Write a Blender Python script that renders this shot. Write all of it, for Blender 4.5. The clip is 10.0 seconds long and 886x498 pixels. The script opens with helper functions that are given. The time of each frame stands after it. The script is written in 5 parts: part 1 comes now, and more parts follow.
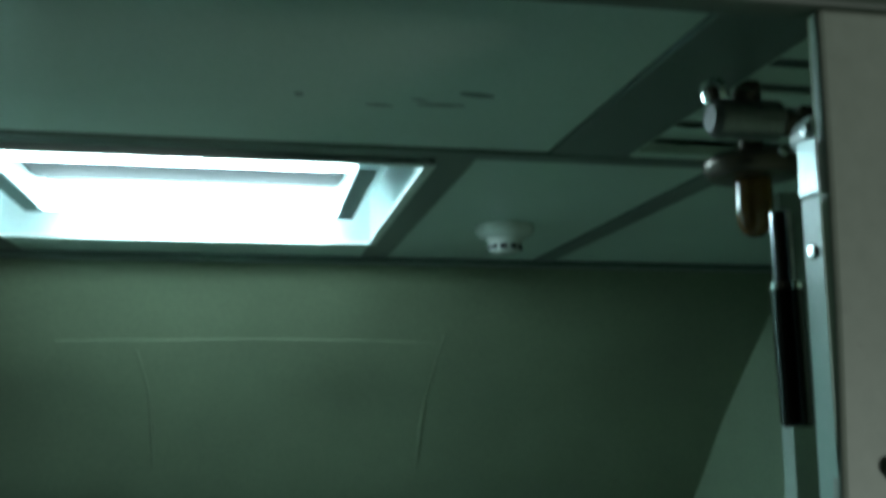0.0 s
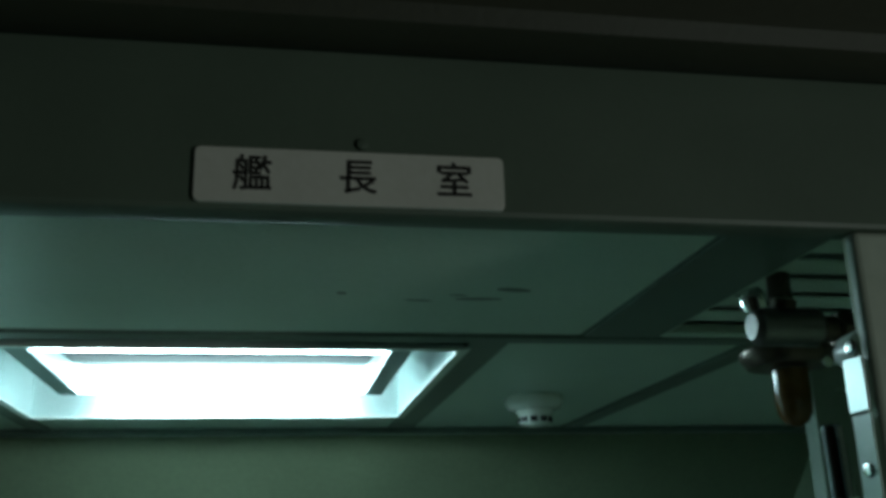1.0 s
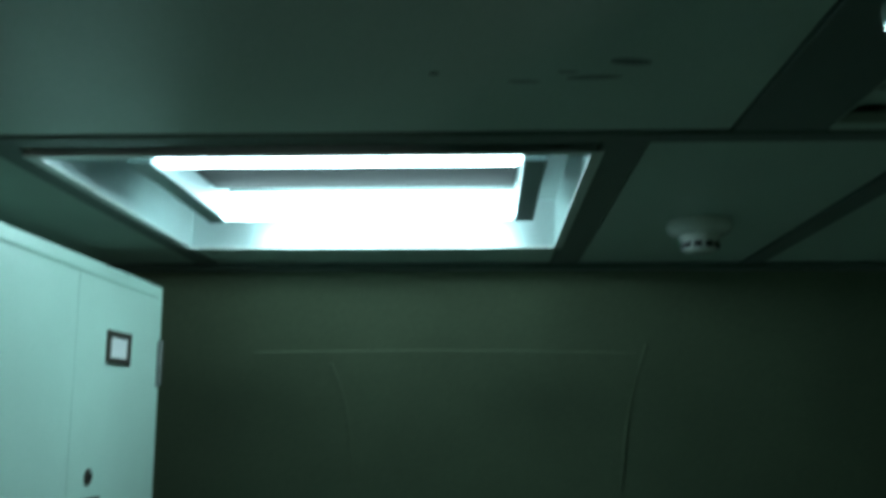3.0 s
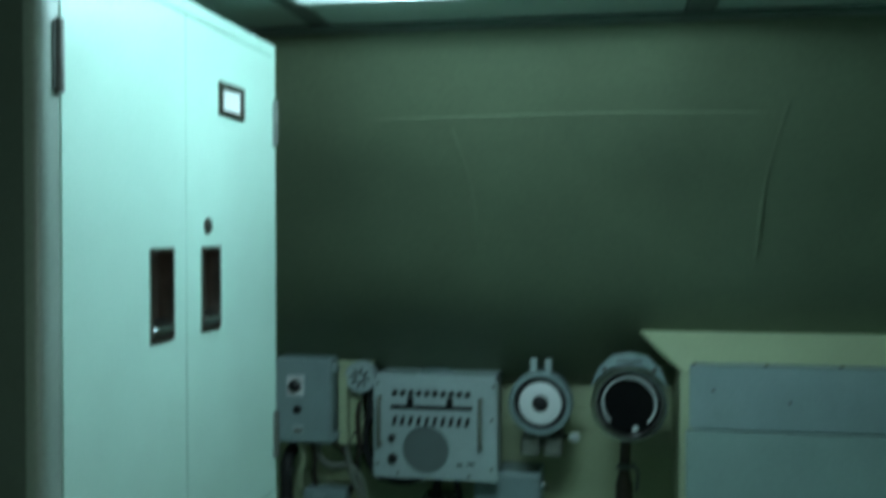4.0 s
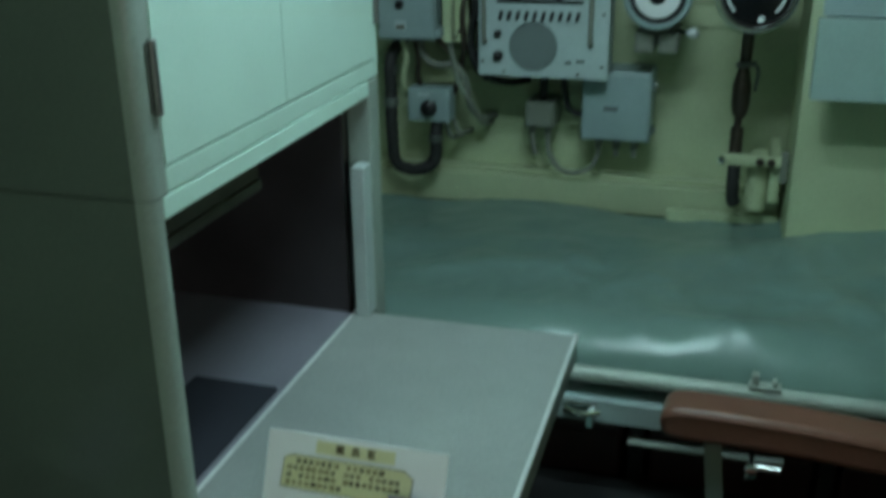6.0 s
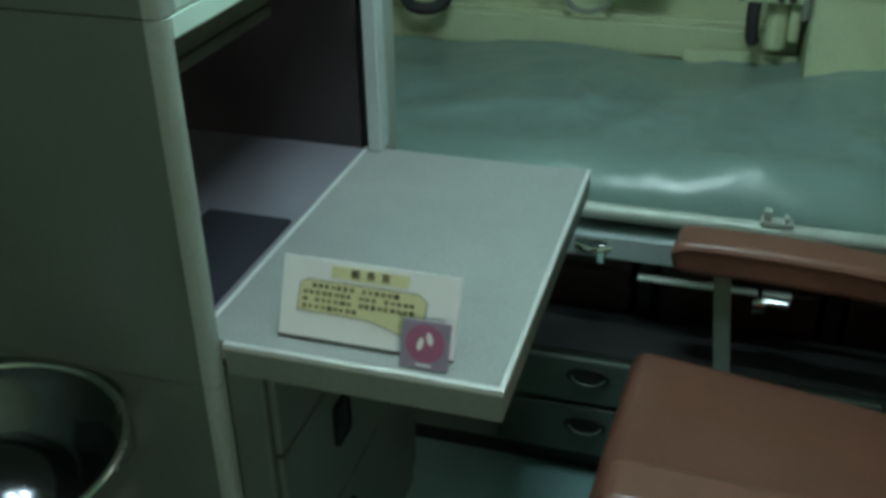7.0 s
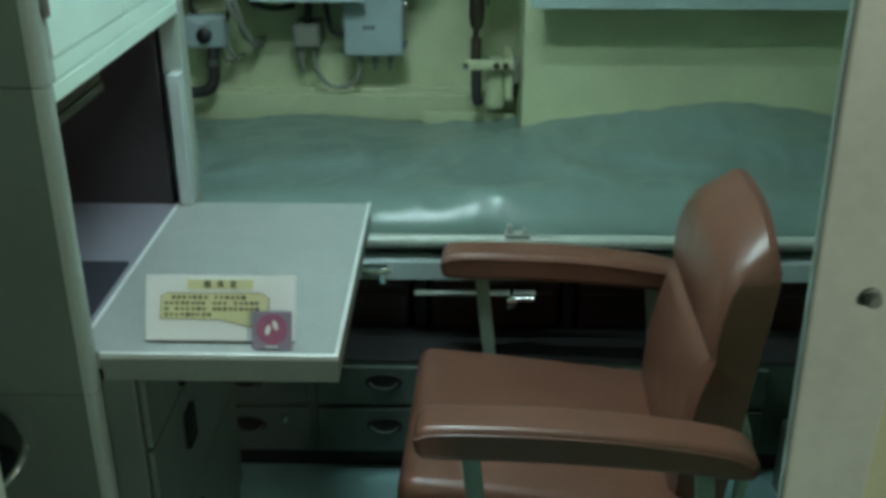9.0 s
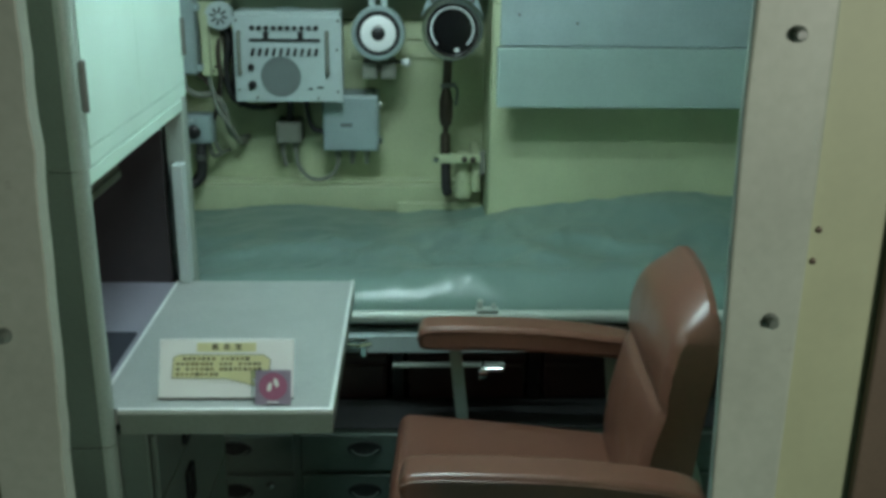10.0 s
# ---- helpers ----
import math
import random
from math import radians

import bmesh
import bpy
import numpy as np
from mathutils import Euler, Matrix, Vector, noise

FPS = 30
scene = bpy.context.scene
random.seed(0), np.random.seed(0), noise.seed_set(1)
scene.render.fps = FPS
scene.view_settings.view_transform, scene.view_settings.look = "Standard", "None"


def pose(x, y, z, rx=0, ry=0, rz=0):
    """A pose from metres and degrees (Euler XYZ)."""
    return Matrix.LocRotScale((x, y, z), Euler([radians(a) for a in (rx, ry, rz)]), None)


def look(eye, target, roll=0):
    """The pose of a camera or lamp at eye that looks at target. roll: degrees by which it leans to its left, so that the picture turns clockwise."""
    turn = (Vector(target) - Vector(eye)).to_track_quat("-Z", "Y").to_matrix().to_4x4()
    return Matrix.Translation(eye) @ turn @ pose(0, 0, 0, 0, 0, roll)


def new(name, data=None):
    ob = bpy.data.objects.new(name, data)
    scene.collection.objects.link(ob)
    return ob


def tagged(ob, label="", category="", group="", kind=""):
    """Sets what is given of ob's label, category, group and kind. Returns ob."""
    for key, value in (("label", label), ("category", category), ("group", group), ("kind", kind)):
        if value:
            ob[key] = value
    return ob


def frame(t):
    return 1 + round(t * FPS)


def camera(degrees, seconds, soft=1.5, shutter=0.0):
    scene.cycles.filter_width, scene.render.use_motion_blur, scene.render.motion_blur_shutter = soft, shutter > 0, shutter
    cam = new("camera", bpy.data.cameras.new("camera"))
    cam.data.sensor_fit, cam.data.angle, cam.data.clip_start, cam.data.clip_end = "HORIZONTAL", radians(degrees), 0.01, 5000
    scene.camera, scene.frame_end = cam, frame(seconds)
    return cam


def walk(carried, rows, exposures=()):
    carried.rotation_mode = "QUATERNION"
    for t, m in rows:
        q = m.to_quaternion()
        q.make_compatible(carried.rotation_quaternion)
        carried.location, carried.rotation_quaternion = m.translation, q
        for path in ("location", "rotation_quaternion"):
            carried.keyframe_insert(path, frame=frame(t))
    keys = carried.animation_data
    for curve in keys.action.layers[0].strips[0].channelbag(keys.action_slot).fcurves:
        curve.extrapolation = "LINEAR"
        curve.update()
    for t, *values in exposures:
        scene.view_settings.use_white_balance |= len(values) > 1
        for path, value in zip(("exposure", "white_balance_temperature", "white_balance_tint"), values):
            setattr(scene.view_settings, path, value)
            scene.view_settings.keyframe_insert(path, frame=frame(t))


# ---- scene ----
cam = camera(48.4, 10.0, soft=3.6, shutter=0.5)
PATH = [
    (0, (0.082, -0.075, 1.81), (0.452, 1.866, 2.116), -0.4),
    (0.5, (0.069, -0.087, 1.841), (0.425, 1.82, 2.325), -0.9),
    (1, (0.048, -0.103, 1.855), (0.388, 1.777, 2.448), -1.6),
    (1.5, (0.034, -0.108, 1.857), (0.348, 1.768, 2.475), -1.9),
    (2, (0.036, -0.095, 1.858), (0.304, 1.793, 2.463), -2.2),
    (2.2, (0.06, -0.072, 1.854), (0.283, 1.831, 2.427), -1.7),
    (3.3, (0.178, 0.044, 1.778), (0.011, 2.021, 2.031), 0.2),
    (3.5, (0.17, 0.057, 1.764), (-0.028, 2.037, 1.959), 0.0),
    (4, (0.182, 0.109, 1.705), (-0.169, 2.077, 1.669), -0.0),
    (4.5, (0.183, 0.146, 1.656), (-0.272, 2.077, 1.4), 0.0),
    (5, (0.188, 0.171, 1.623), (-0.279, 2.073, 1.218), -0.4),
    (5.5, (0.182, 0.176, 1.596), (-0.284, 2.056, 1.095), 0.4),
    (6, (0.166, 0.186, 1.544), (-0.361, 1.976, 0.822), -0.6),
    (6.2, (0.174, 0.175, 1.54), (-0.366, 1.934, 0.756), -0.2),
    (7.3, (0.161, 0.172, 1.487), (-0.347, 1.824, 0.48), -1.1),
    (7.5, (0.162, 0.16, 1.48), (-0.324, 1.823, 0.48), -1.4),
    (8, (0.163, 0.065, 1.491), (-0.143, 1.787, 0.523), 0.7),
    (8.5, (0.146, -0.068, 1.508), (0.036, 1.713, 0.606), 0.5),
    (9, (0.127, -0.244, 1.559), (0.109, 1.567, 0.745), 0.2),
    (9.5, (0.104, -0.398, 1.589), (0.12, 1.475, 0.886), 0.7),
    (10, (0.094, -0.469, 1.593), (0.151, 1.427, 0.958), 0.6),
]
EXPOSURES = [(0.0, 0.62, 6000, 6), (0.5, 0.0, 6000, 3), (1.0, 0.05, 6000, 2), (2.0, 0.15, 6000, 2), (3.4, -0.85, 5900, 1), (3.6, -0.65, 5900, 1), (4.0, 0.4, 5800, 0), (4.5, 0.55, 5850, 1), (5.0, 0.72, 5950, 2), (5.5, 0.88, 6050, 4), (6.0, 1.05, 6250, 7), (7.5, 1.45, 6600, 11), (10.0, 1.65, 6600, 11)]
walk(cam, [(t, look(eye, target, roll)) for t, eye, target, roll in PATH], EXPOSURES)
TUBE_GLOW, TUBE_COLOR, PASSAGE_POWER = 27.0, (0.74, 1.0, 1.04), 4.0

# ---- world and lights ----
world = bpy.data.worlds.new("world")
scene.world = world
world.use_nodes = True
world.node_tree.nodes["Background"].inputs[0].default_value = (0.02, 0.025, 0.025, 1)
world.node_tree.nodes["Background"].inputs[1].default_value = 0.05


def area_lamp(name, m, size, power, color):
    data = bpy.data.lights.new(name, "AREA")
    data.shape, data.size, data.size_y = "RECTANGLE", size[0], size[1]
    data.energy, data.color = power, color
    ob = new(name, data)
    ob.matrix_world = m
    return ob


# unseen lamp added in the passage to brighten the door frame
area_lamp("passage_fill", look((1.2, -1.1, 1.55), (0.15, 0.45, 1.15)), (0.30, 0.15), PASSAGE_POWER, (0.97, 1.0, 0.88))


# ---- materials ----
def material(name, color, rough=0.5, metal=0.0, vary=0.12, scale=6.0, grain=0.02, bump=0.15, fine=180.0, wear=None, wear_at=0.68, spread=0.08,
             coat=0.0):
    """Paint, metal or cloth with broad stains, fine grain, uneven gloss and, if wanted, worn spots of another colour."""
    m = bpy.data.materials.new(name)
    m.use_nodes = True
    n, link = m.node_tree.nodes, m.node_tree.links
    b = n["Principled BSDF"]
    co = n.new("ShaderNodeTexCoord")
    big, small = n.new("ShaderNodeTexNoise"), n.new("ShaderNodeTexNoise")
    big.inputs["Scale"].default_value, big.inputs["Detail"].default_value = scale, 5
    small.inputs["Scale"].default_value, small.inputs["Detail"].default_value = fine, 3
    link.new(co.outputs["Object"], big.inputs["Vector"])
    link.new(co.outputs["Object"], small.inputs["Vector"])
    ramp = n.new("ShaderNodeValToRGB")
    ramp.color_ramp.elements[0].position, ramp.color_ramp.elements[1].position = 0.3, 0.7
    ramp.color_ramp.elements[0].color = (*[c * (1 - vary) for c in color], 1)
    ramp.color_ramp.elements[1].color = (*[min(1, c * (1 + vary)) for c in color], 1)
    link.new(big.outputs["Fac"], ramp.inputs["Fac"])
    mix = n.new("ShaderNodeMix")
    mix.data_type, mix.blend_type = "RGBA", "OVERLAY"
    mix.inputs["Factor"].default_value = min(1.0, grain * 8)
    link.new(ramp.outputs["Color"], mix.inputs["A"])
    link.new(small.outputs["Fac"], mix.inputs["B"])
    out = mix.outputs["Result"]
    if wear:
        spots = n.new("ShaderNodeTexNoise")
        spots.inputs["Scale"].default_value, spots.inputs["Detail"].default_value = scale * 2.3, 9
        spots.inputs["Roughness"].default_value = 0.7
        link.new(co.outputs["Object"], spots.inputs["Vector"])
        cut = n.new("ShaderNodeMapRange")
        cut.inputs["From Min"].default_value, cut.inputs["From Max"].default_value = wear_at, wear_at + 0.04
        link.new(spots.outputs["Fac"], cut.inputs["Value"])
        worn = n.new("ShaderNodeMix")
        worn.data_type = "RGBA"
        worn.inputs["B"].default_value = (*wear, 1)
        link.new(cut.outputs["Result"], worn.inputs["Factor"])
        link.new(out, worn.inputs["A"])
        out = worn.outputs["Result"]
    link.new(out, b.inputs["Base Color"])
    gloss = n.new("ShaderNodeMapRange")
    low, high = max(0.02, rough - spread), min(1, rough + spread)
    low, high = (max(low, 0.285), max(high, 0.30)) if rough >= 0.28 else (min(low, 0.25), min(high, 0.262))
    gloss.inputs["To Min"].default_value, gloss.inputs["To Max"].default_value = low, high
    link.new(big.outputs["Fac"], gloss.inputs["Value"])
    link.new(gloss.outputs["Result"], b.inputs["Roughness"])
    b.inputs["Metallic"].default_value = metal
    b.inputs["Coat Weight"].default_value = coat
    if bump:
        bp = n.new("ShaderNodeBump")
        bp.inputs["Strength"].default_value, bp.inputs["Distance"].default_value = bump, 0.002
        link.new(small.outputs["Fac"], bp.inputs["Height"])
        link.new(bp.outputs["Normal"], b.inputs["Normal"])
    return m


def glowing(name, color, strength):
    m = bpy.data.materials.new(name)
    m.use_nodes = True
    b = m.node_tree.nodes["Principled BSDF"]
    b.inputs["Base Color"].default_value = (0.8, 0.8, 0.8, 1)
    b.inputs["Emission Color"].default_value = (*color, 1)
    b.inputs["Emission Strength"].default_value = strength
    return m


M = {
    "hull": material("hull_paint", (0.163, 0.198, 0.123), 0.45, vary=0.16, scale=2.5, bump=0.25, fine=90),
    "cream": material("cream_paint", (0.50, 0.55, 0.345), 0.45, vary=0.10, scale=4, wear=(0.36, 0.36, 0.22), wear_at=0.70),
    "ceiling": material("ceiling_paint", (0.56, 0.67, 0.59), 0.33, vary=0.07, scale=3, wear=(0.24, 0.27, 0.24), wear_at=0.735),
    "bar": material("ceiling_bar_paint", (0.13, 0.165, 0.145), 0.4),
    "mint": material("mint_enamel", (0.60, 0.80, 0.70), 0.34, vary=0.05, scale=5, bump=0.12, wear=(0.40, 0.49, 0.43), wear_at=0.73),
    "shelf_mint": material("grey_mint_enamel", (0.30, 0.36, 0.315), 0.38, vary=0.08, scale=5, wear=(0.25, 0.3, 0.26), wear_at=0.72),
    # mint enamel darkened as shade, for sides turned away from the lamp
    "side": material("shaded_mint_enamel", (0.118, 0.15, 0.125), 0.34, vary=0.10, scale=3, bump=0.05, wear=(0.098, 0.126, 0.104), wear_at=0.70),
    "blue": material("blue_grey_enamel", (0.30, 0.38, 0.38), 0.42, vary=0.08, scale=8, wear=(0.2, 0.25, 0.25), wear_at=0.7),
    "panel": material("pale_grey_enamel", (0.46, 0.54, 0.53), 0.4, vary=0.06, scale=9),
    "laminate": material("grey_laminate", (0.34, 0.365, 0.345), 0.33, vary=0.05, scale=14, grain=0.06, bump=0.05, fine=400),
    "edge": material("aluminium_edging", (0.76, 0.79, 0.77), 0.36, metal=0.25, vary=0.06, scale=30),
    "steel": material("brushed_steel", (0.55, 0.57, 0.56), 0.22, metal=1.0, vary=0.1, scale=18, fine=300),
    "bowl": material("polished_steel", (0.21, 0.21, 0.23), 0.16, metal=1.0, vary=0.06, scale=10, bump=0.03),
    "chrome": material("chrome", (0.8, 0.82, 0.82), 0.1, metal=1.0, vary=0.04, bump=0.0),
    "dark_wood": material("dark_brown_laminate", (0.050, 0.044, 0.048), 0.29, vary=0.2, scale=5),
    "niche_floor": material("violet_grey_laminate", (0.24, 0.23, 0.27), 0.35, vary=0.06, scale=8),
    "pad": material("black_felt", (0.018, 0.02, 0.03), 0.85),
    "black": material("black_plastic", (0.012, 0.012, 0.013), 0.4),
    "rubber": material("black_rubber", (0.02, 0.02, 0.02), 0.6, scale=20),
    "void": material("black_enamel", (0.008, 0.008, 0.009), 0.18, bump=0.02),
    "vinyl": material("teal_vinyl", (0.180, 0.268, 0.236), 0.30, vary=0.05, scale=2.2, grain=0.01, bump=0.03, fine=160, spread=0.015, coat=0.10),
    "leather": material("brown_leatherette", (0.20, 0.083, 0.054), 0.37, vary=0.06, scale=7, grain=0.015, bump=0.10, fine=110, spread=0.05, coat=0.16),
    "maroon": material("maroon_paint", (0.05, 0.016, 0.014), 0.4, vary=0.2),
    "floor": material("teal_linoleum", (0.26, 0.44, 0.43), 0.42, vary=0.14, scale=6, wear=(0.12, 0.2, 0.19), wear_at=0.66),
    "under": material("dark_green_enamel", (0.105, 0.135, 0.115), 0.35, vary=0.12),
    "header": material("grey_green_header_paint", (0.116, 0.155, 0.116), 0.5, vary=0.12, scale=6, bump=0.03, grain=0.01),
    "rail": material("worn_grey_green_tube", (0.44, 0.49, 0.43), 0.42, metal=0.1, vary=0.12, scale=12),
    "post": material("grey_mint_post_enamel", (0.168, 0.208, 0.178), 0.36, vary=0.08, scale=5, wear=(0.14, 0.175, 0.15), wear_at=0.72),
    "apron": material("grey_green_apron_paint", (0.19, 0.225, 0.195), 0.42, vary=0.10, scale=7),
    "ballast": material("dull_grey_reflector", (0.045, 0.048, 0.044), 0.92, vary=0.1, bump=0.0),
    "flap": material("pale_blue_green_enamel", (0.315, 0.415, 0.385), 0.42, vary=0.08, scale=6, wear=(0.25, 0.32, 0.3), wear_at=0.71),
    "end_wall": material("grey_green_wall_paint", (0.28, 0.35, 0.24), 0.45, vary=0.10, scale=3, bump=0.1, fine=90),
    "gunmetal": material("worn_gunmetal", (0.20, 0.195, 0.19), 0.3, metal=0.7, vary=0.2, scale=20),
    "print_ink": material("faded_print", (0.27, 0.22, 0.10), 0.6, bump=0.0),
    "frame": material("grey_white_door_paint", (0.475, 0.54, 0.455), 0.45, vary=0.08, scale=6, grain=0.015, bump=0.08, fine=90, wear=(0.42, 0.47, 0.40), wear_at=0.64),
    "yellow": material("yellow_cream_paint", (0.46, 0.51, 0.33), 0.5, vary=0.10, scale=5, grain=0.006, bump=0.06, fine=90, wear=(0.42, 0.42, 0.26), wear_at=0.70),
    "brown": material("passage_brown_paint", (0.14, 0.105, 0.075), 0.5, vary=0.2, scale=4),
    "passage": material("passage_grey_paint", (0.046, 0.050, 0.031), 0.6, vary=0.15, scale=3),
    "white": material("white_enamel", (0.78, 0.82, 0.80), 0.35, vary=0.04),
    "housing": material("polished_lamp_housing", (0.58, 0.66, 0.65), 0.30, metal=0.6, vary=0.06, scale=9, bump=0.05),
    "ivory": material("ivory_plastic", (0.78, 0.80, 0.75), 0.17, vary=0.05),
    "plate": material("sign_plate", (0.72, 0.72, 0.66), 0.35, vary=0.05, scale=14, wear=(0.58, 0.57, 0.5), wear_at=0.7),
    "ink": material("black_ink", (0.015, 0.014, 0.013), 0.5, bump=0.0),
    "faded_ink": material("brown_ink", (0.10, 0.075, 0.04), 0.6, bump=0.0),
    "paper": material("white_card", (0.90, 0.91, 0.90), 0.4, vary=0.03, bump=0.03),
    "yellow_paper": material("yellow_print", (0.74, 0.72, 0.42), 0.45, vary=0.05, bump=0.02),
    "mauve": material("mauve_card", (0.32, 0.27, 0.36), 0.4, vary=0.04, bump=0.02),
    "pink": material("pink_print", (0.42, 0.14, 0.24), 0.4, vary=0.05, bump=0.02),
    "amber": material("amber_glass", (0.11, 0.055, 0.015), 0.09, metal=0.0, vary=0.25, scale=40),
    "bronze": material("dark_bronze", (0.10, 0.08, 0.065), 0.3, metal=0.8, vary=0.2, scale=20),
    "hinge": material("dull_dark_steel", (0.20, 0.21, 0.20), 0.4, metal=0.8, vary=0.2, scale=30),
    "cable": material("grey_cable", (0.21, 0.22, 0.18), 0.5),
    "mesh": material("grey_speaker_mesh", (0.15, 0.18, 0.175), 0.55, fine=700, bump=0.6),
    "tube": glowing("fluorescent_tube", TUBE_COLOR, TUBE_GLOW),
}


# ---- mesh helpers ----
def box(x0, x1, y0, y1, z0, z1, bevel=0.003, seg=2):
    bm = bmesh.new()
    bmesh.ops.create_cube(bm, size=1)
    for v in bm.verts:
        v.co = Vector(((x0 + x1) / 2 + v.co.x * (x1 - x0), (y0 + y1) / 2 + v.co.y * (y1 - y0), (z0 + z1) / 2 + v.co.z * (z1 - z0)))
    if bevel:
        bmesh.ops.bevel(bm, geom=bm.edges[:], offset=bevel, segments=seg, affect="EDGES", profile=0.5)
    return bm


def axis_matrix(axis):
    return Vector(axis).normalized().to_track_quat("Z", "Y").to_matrix().to_4x4()


def lathe(center, axis, profile, seg=28):
    """A body of revolution: profile of (radius, height along the axis) from its foot to its head, closed where the radius is 0."""
    bm = bmesh.new()
    m = Matrix.Translation(center) @ axis_matrix(axis)
    rings = []
    for r, h in profile:
        if r <= 1e-6:
            rings.append([bm.verts.new(m @ Vector((0, 0, h)))])
        else:
            rings.append([bm.verts.new(m @ Vector((r * math.cos(2 * math.pi * k / seg), r * math.sin(2 * math.pi * k / seg), h))) for k in range(seg)])
    for a, b in zip(rings, rings[1:]):
        for k in range(seg):
            j = (k + 1) % seg
            if len(a) == 1 and len(b) == 1:
                continue
            if len(a) == 1:
                bm.faces.new((a[0], b[j], b[k]))
            elif len(b) == 1:
                bm.faces.new((a[k], a[j], b[0]))
            else:
                bm.faces.new((a[k], a[j], b[j], b[k]))
    bmesh.ops.recalc_face_normals(bm, faces=bm.faces[:])
    return bm


def rod(a, b, r, seg=20, bevel=0.0015):
    h = (Vector(b) - Vector(a)).length
    e = min(bevel, r * 0.4)
    return lathe(a, Vector(b) - Vector(a), [(0, 0), (r - e, 0), (r, e), (r, h - e), (r - e, h), (0, h)], seg)


def smooth_line(points, steps=6):
    pts = [Vector(p) for p in points]
    pts = [2 * pts[0] - pts[1], *pts, 2 * pts[-1] - pts[-2]]
    out = []
    for i in range(1, len(pts) - 2):
        p0, p1, p2, p3 = pts[i - 1:i + 3]
        for k in range(steps):
            t = k / steps
            out.append(0.5 * (2 * p1 + (p2 - p0) * t + (2 * p0 - 5 * p1 + 4 * p2 - p3) * t * t + (3 * p1 - p0 - 3 * p2 + p3) * t ** 3))
    return out + [pts[-2]]


def hose(points, r, seg=10, steps=6, ribs=0.0):
    """A round cable or pipe along a smoothed line; ribs: how far every second ring stands out."""
    line = smooth_line(points, steps)
    bm = bmesh.new()
    rings, side = [], None
    for i, p in enumerate(line):
        ahead = (line[min(i + 1, len(line) - 1)] - line[max(i - 1, 0)]).normalized()
        side = ahead.orthogonal() if side is None else side - ahead * side.dot(ahead)
        side.normalize()
        up = ahead.cross(side)
        q = r + (ribs if i % 2 else 0)
        rings.append([bm.verts.new(p + q * (side * math.cos(2 * math.pi * k / seg) + up * math.sin(2 * math.pi * k / seg))) for k in range(seg)])
    for a, b in zip(rings, rings[1:]):
        for k in range(seg):
            bm.faces.new((a[k], a[(k + 1) % seg], b[(k + 1) % seg], b[k]))
    bm.faces.new(rings[0][::-1])
    bm.faces.new(rings[-1])
    bmesh.ops.recalc_face_normals(bm, faces=bm.faces[:])
    return bm


def slab(outline, d0, d1, axis="y", bevel=0.002, seg=2):
    """An outline of two coordinates pushed from d0 to d1 along the axis left out."""
    at = {"x": lambda a, b, d: (d, a, b), "y": lambda a, b, d: (a, d, b), "z": lambda a, b, d: (a, b, d)}[axis]
    bm = bmesh.new()
    lo = [bm.verts.new(at(a, b, d0)) for a, b in outline]
    hi = [bm.verts.new(at(a, b, d1)) for a, b in outline]
    n = len(outline)
    bm.faces.new(lo)
    bm.faces.new(hi[::-1])
    for k in range(n):
        bm.faces.new((lo[k], hi[k], hi[(k + 1) % n], lo[(k + 1) % n]))
    bmesh.ops.recalc_face_normals(bm, faces=bm.faces[:])
    if bevel:
        sharp = [e for e in bm.edges if e.calc_face_angle(0) > 0.6]
        bmesh.ops.bevel(bm, geom=sharp, offset=bevel, segments=seg, affect="EDGES", profile=0.5)
    return bm


def round_rect(x0, x1, y0, y1, r, n=5):
    out = []
    for cx, cy, a0 in ((x1 - r, y1 - r, 0), (x0 + r, y1 - r, 90), (x0 + r, y0 + r, 180), (x1 - r, y0 + r, 270)):
        for k in range(n + 1):
            a = radians(a0 + 90 * k / n)
            out.append((cx + r * math.cos(a), cy + r * math.sin(a)))
    return out


def ring_slab(outer, inner, d0, d1, axis="y"):
    """A frame between two outlines with as many points each."""
    at = {"x": lambda a, b, d: (d, a, b), "y": lambda a, b, d: (a, d, b), "z": lambda a, b, d: (a, b, d)}[axis]
    bm = bmesh.new()
    n = len(outer)
    rows = [[bm.verts.new(at(a, b, d)) for a, b in line] for line, d in ((outer, d0), (outer, d1), (inner, d1), (inner, d0))]
    for i in range(4):
        a, b = rows[i], rows[(i + 1) % 4]
        for k in range(n):
            bm.faces.new((a[k], a[(k + 1) % n], b[(k + 1) % n], b[k]))
    bmesh.ops.recalc_face_normals(bm, faces=bm.faces[:])
    return bm


def rect(x0, x1, y0, y1):
    return [(x0, y0), (x1, y0), (x1, y1), (x0, y1)]


def merged(*parts_):
    """Several bmeshes as one; the others are freed."""
    first = parts_[0]
    for other in parts_[1:]:
        m = bpy.data.meshes.new("t")
        other.to_mesh(m)
        first.from_mesh(m)
        other.free()
        bpy.data.meshes.remove(m)
    return first


def moved(bm, m):
    bmesh.ops.transform(bm, matrix=m, verts=bm.verts[:])
    return bm


def put_mesh(name, bm, mat):
    me = bpy.data.meshes.new(name)
    for e in bm.edges:
        a = e.calc_face_angle(0)
        sizes = sorted(f.calc_area() for f in e.link_faces)
        e.smooth = a < 0.7 and not (a > 0.1 and sizes[-1] > 6 * sizes[0])
    for f in bm.faces:
        f.smooth = True
    bm.to_mesh(me)
    bm.free()
    me.materials.append(M[mat] if isinstance(mat, str) else mat)
    return new(name, me)


def structure(name, bm, mat, label=""):
    return tagged(put_mesh(name, bm, mat), label=label, kind="structure")


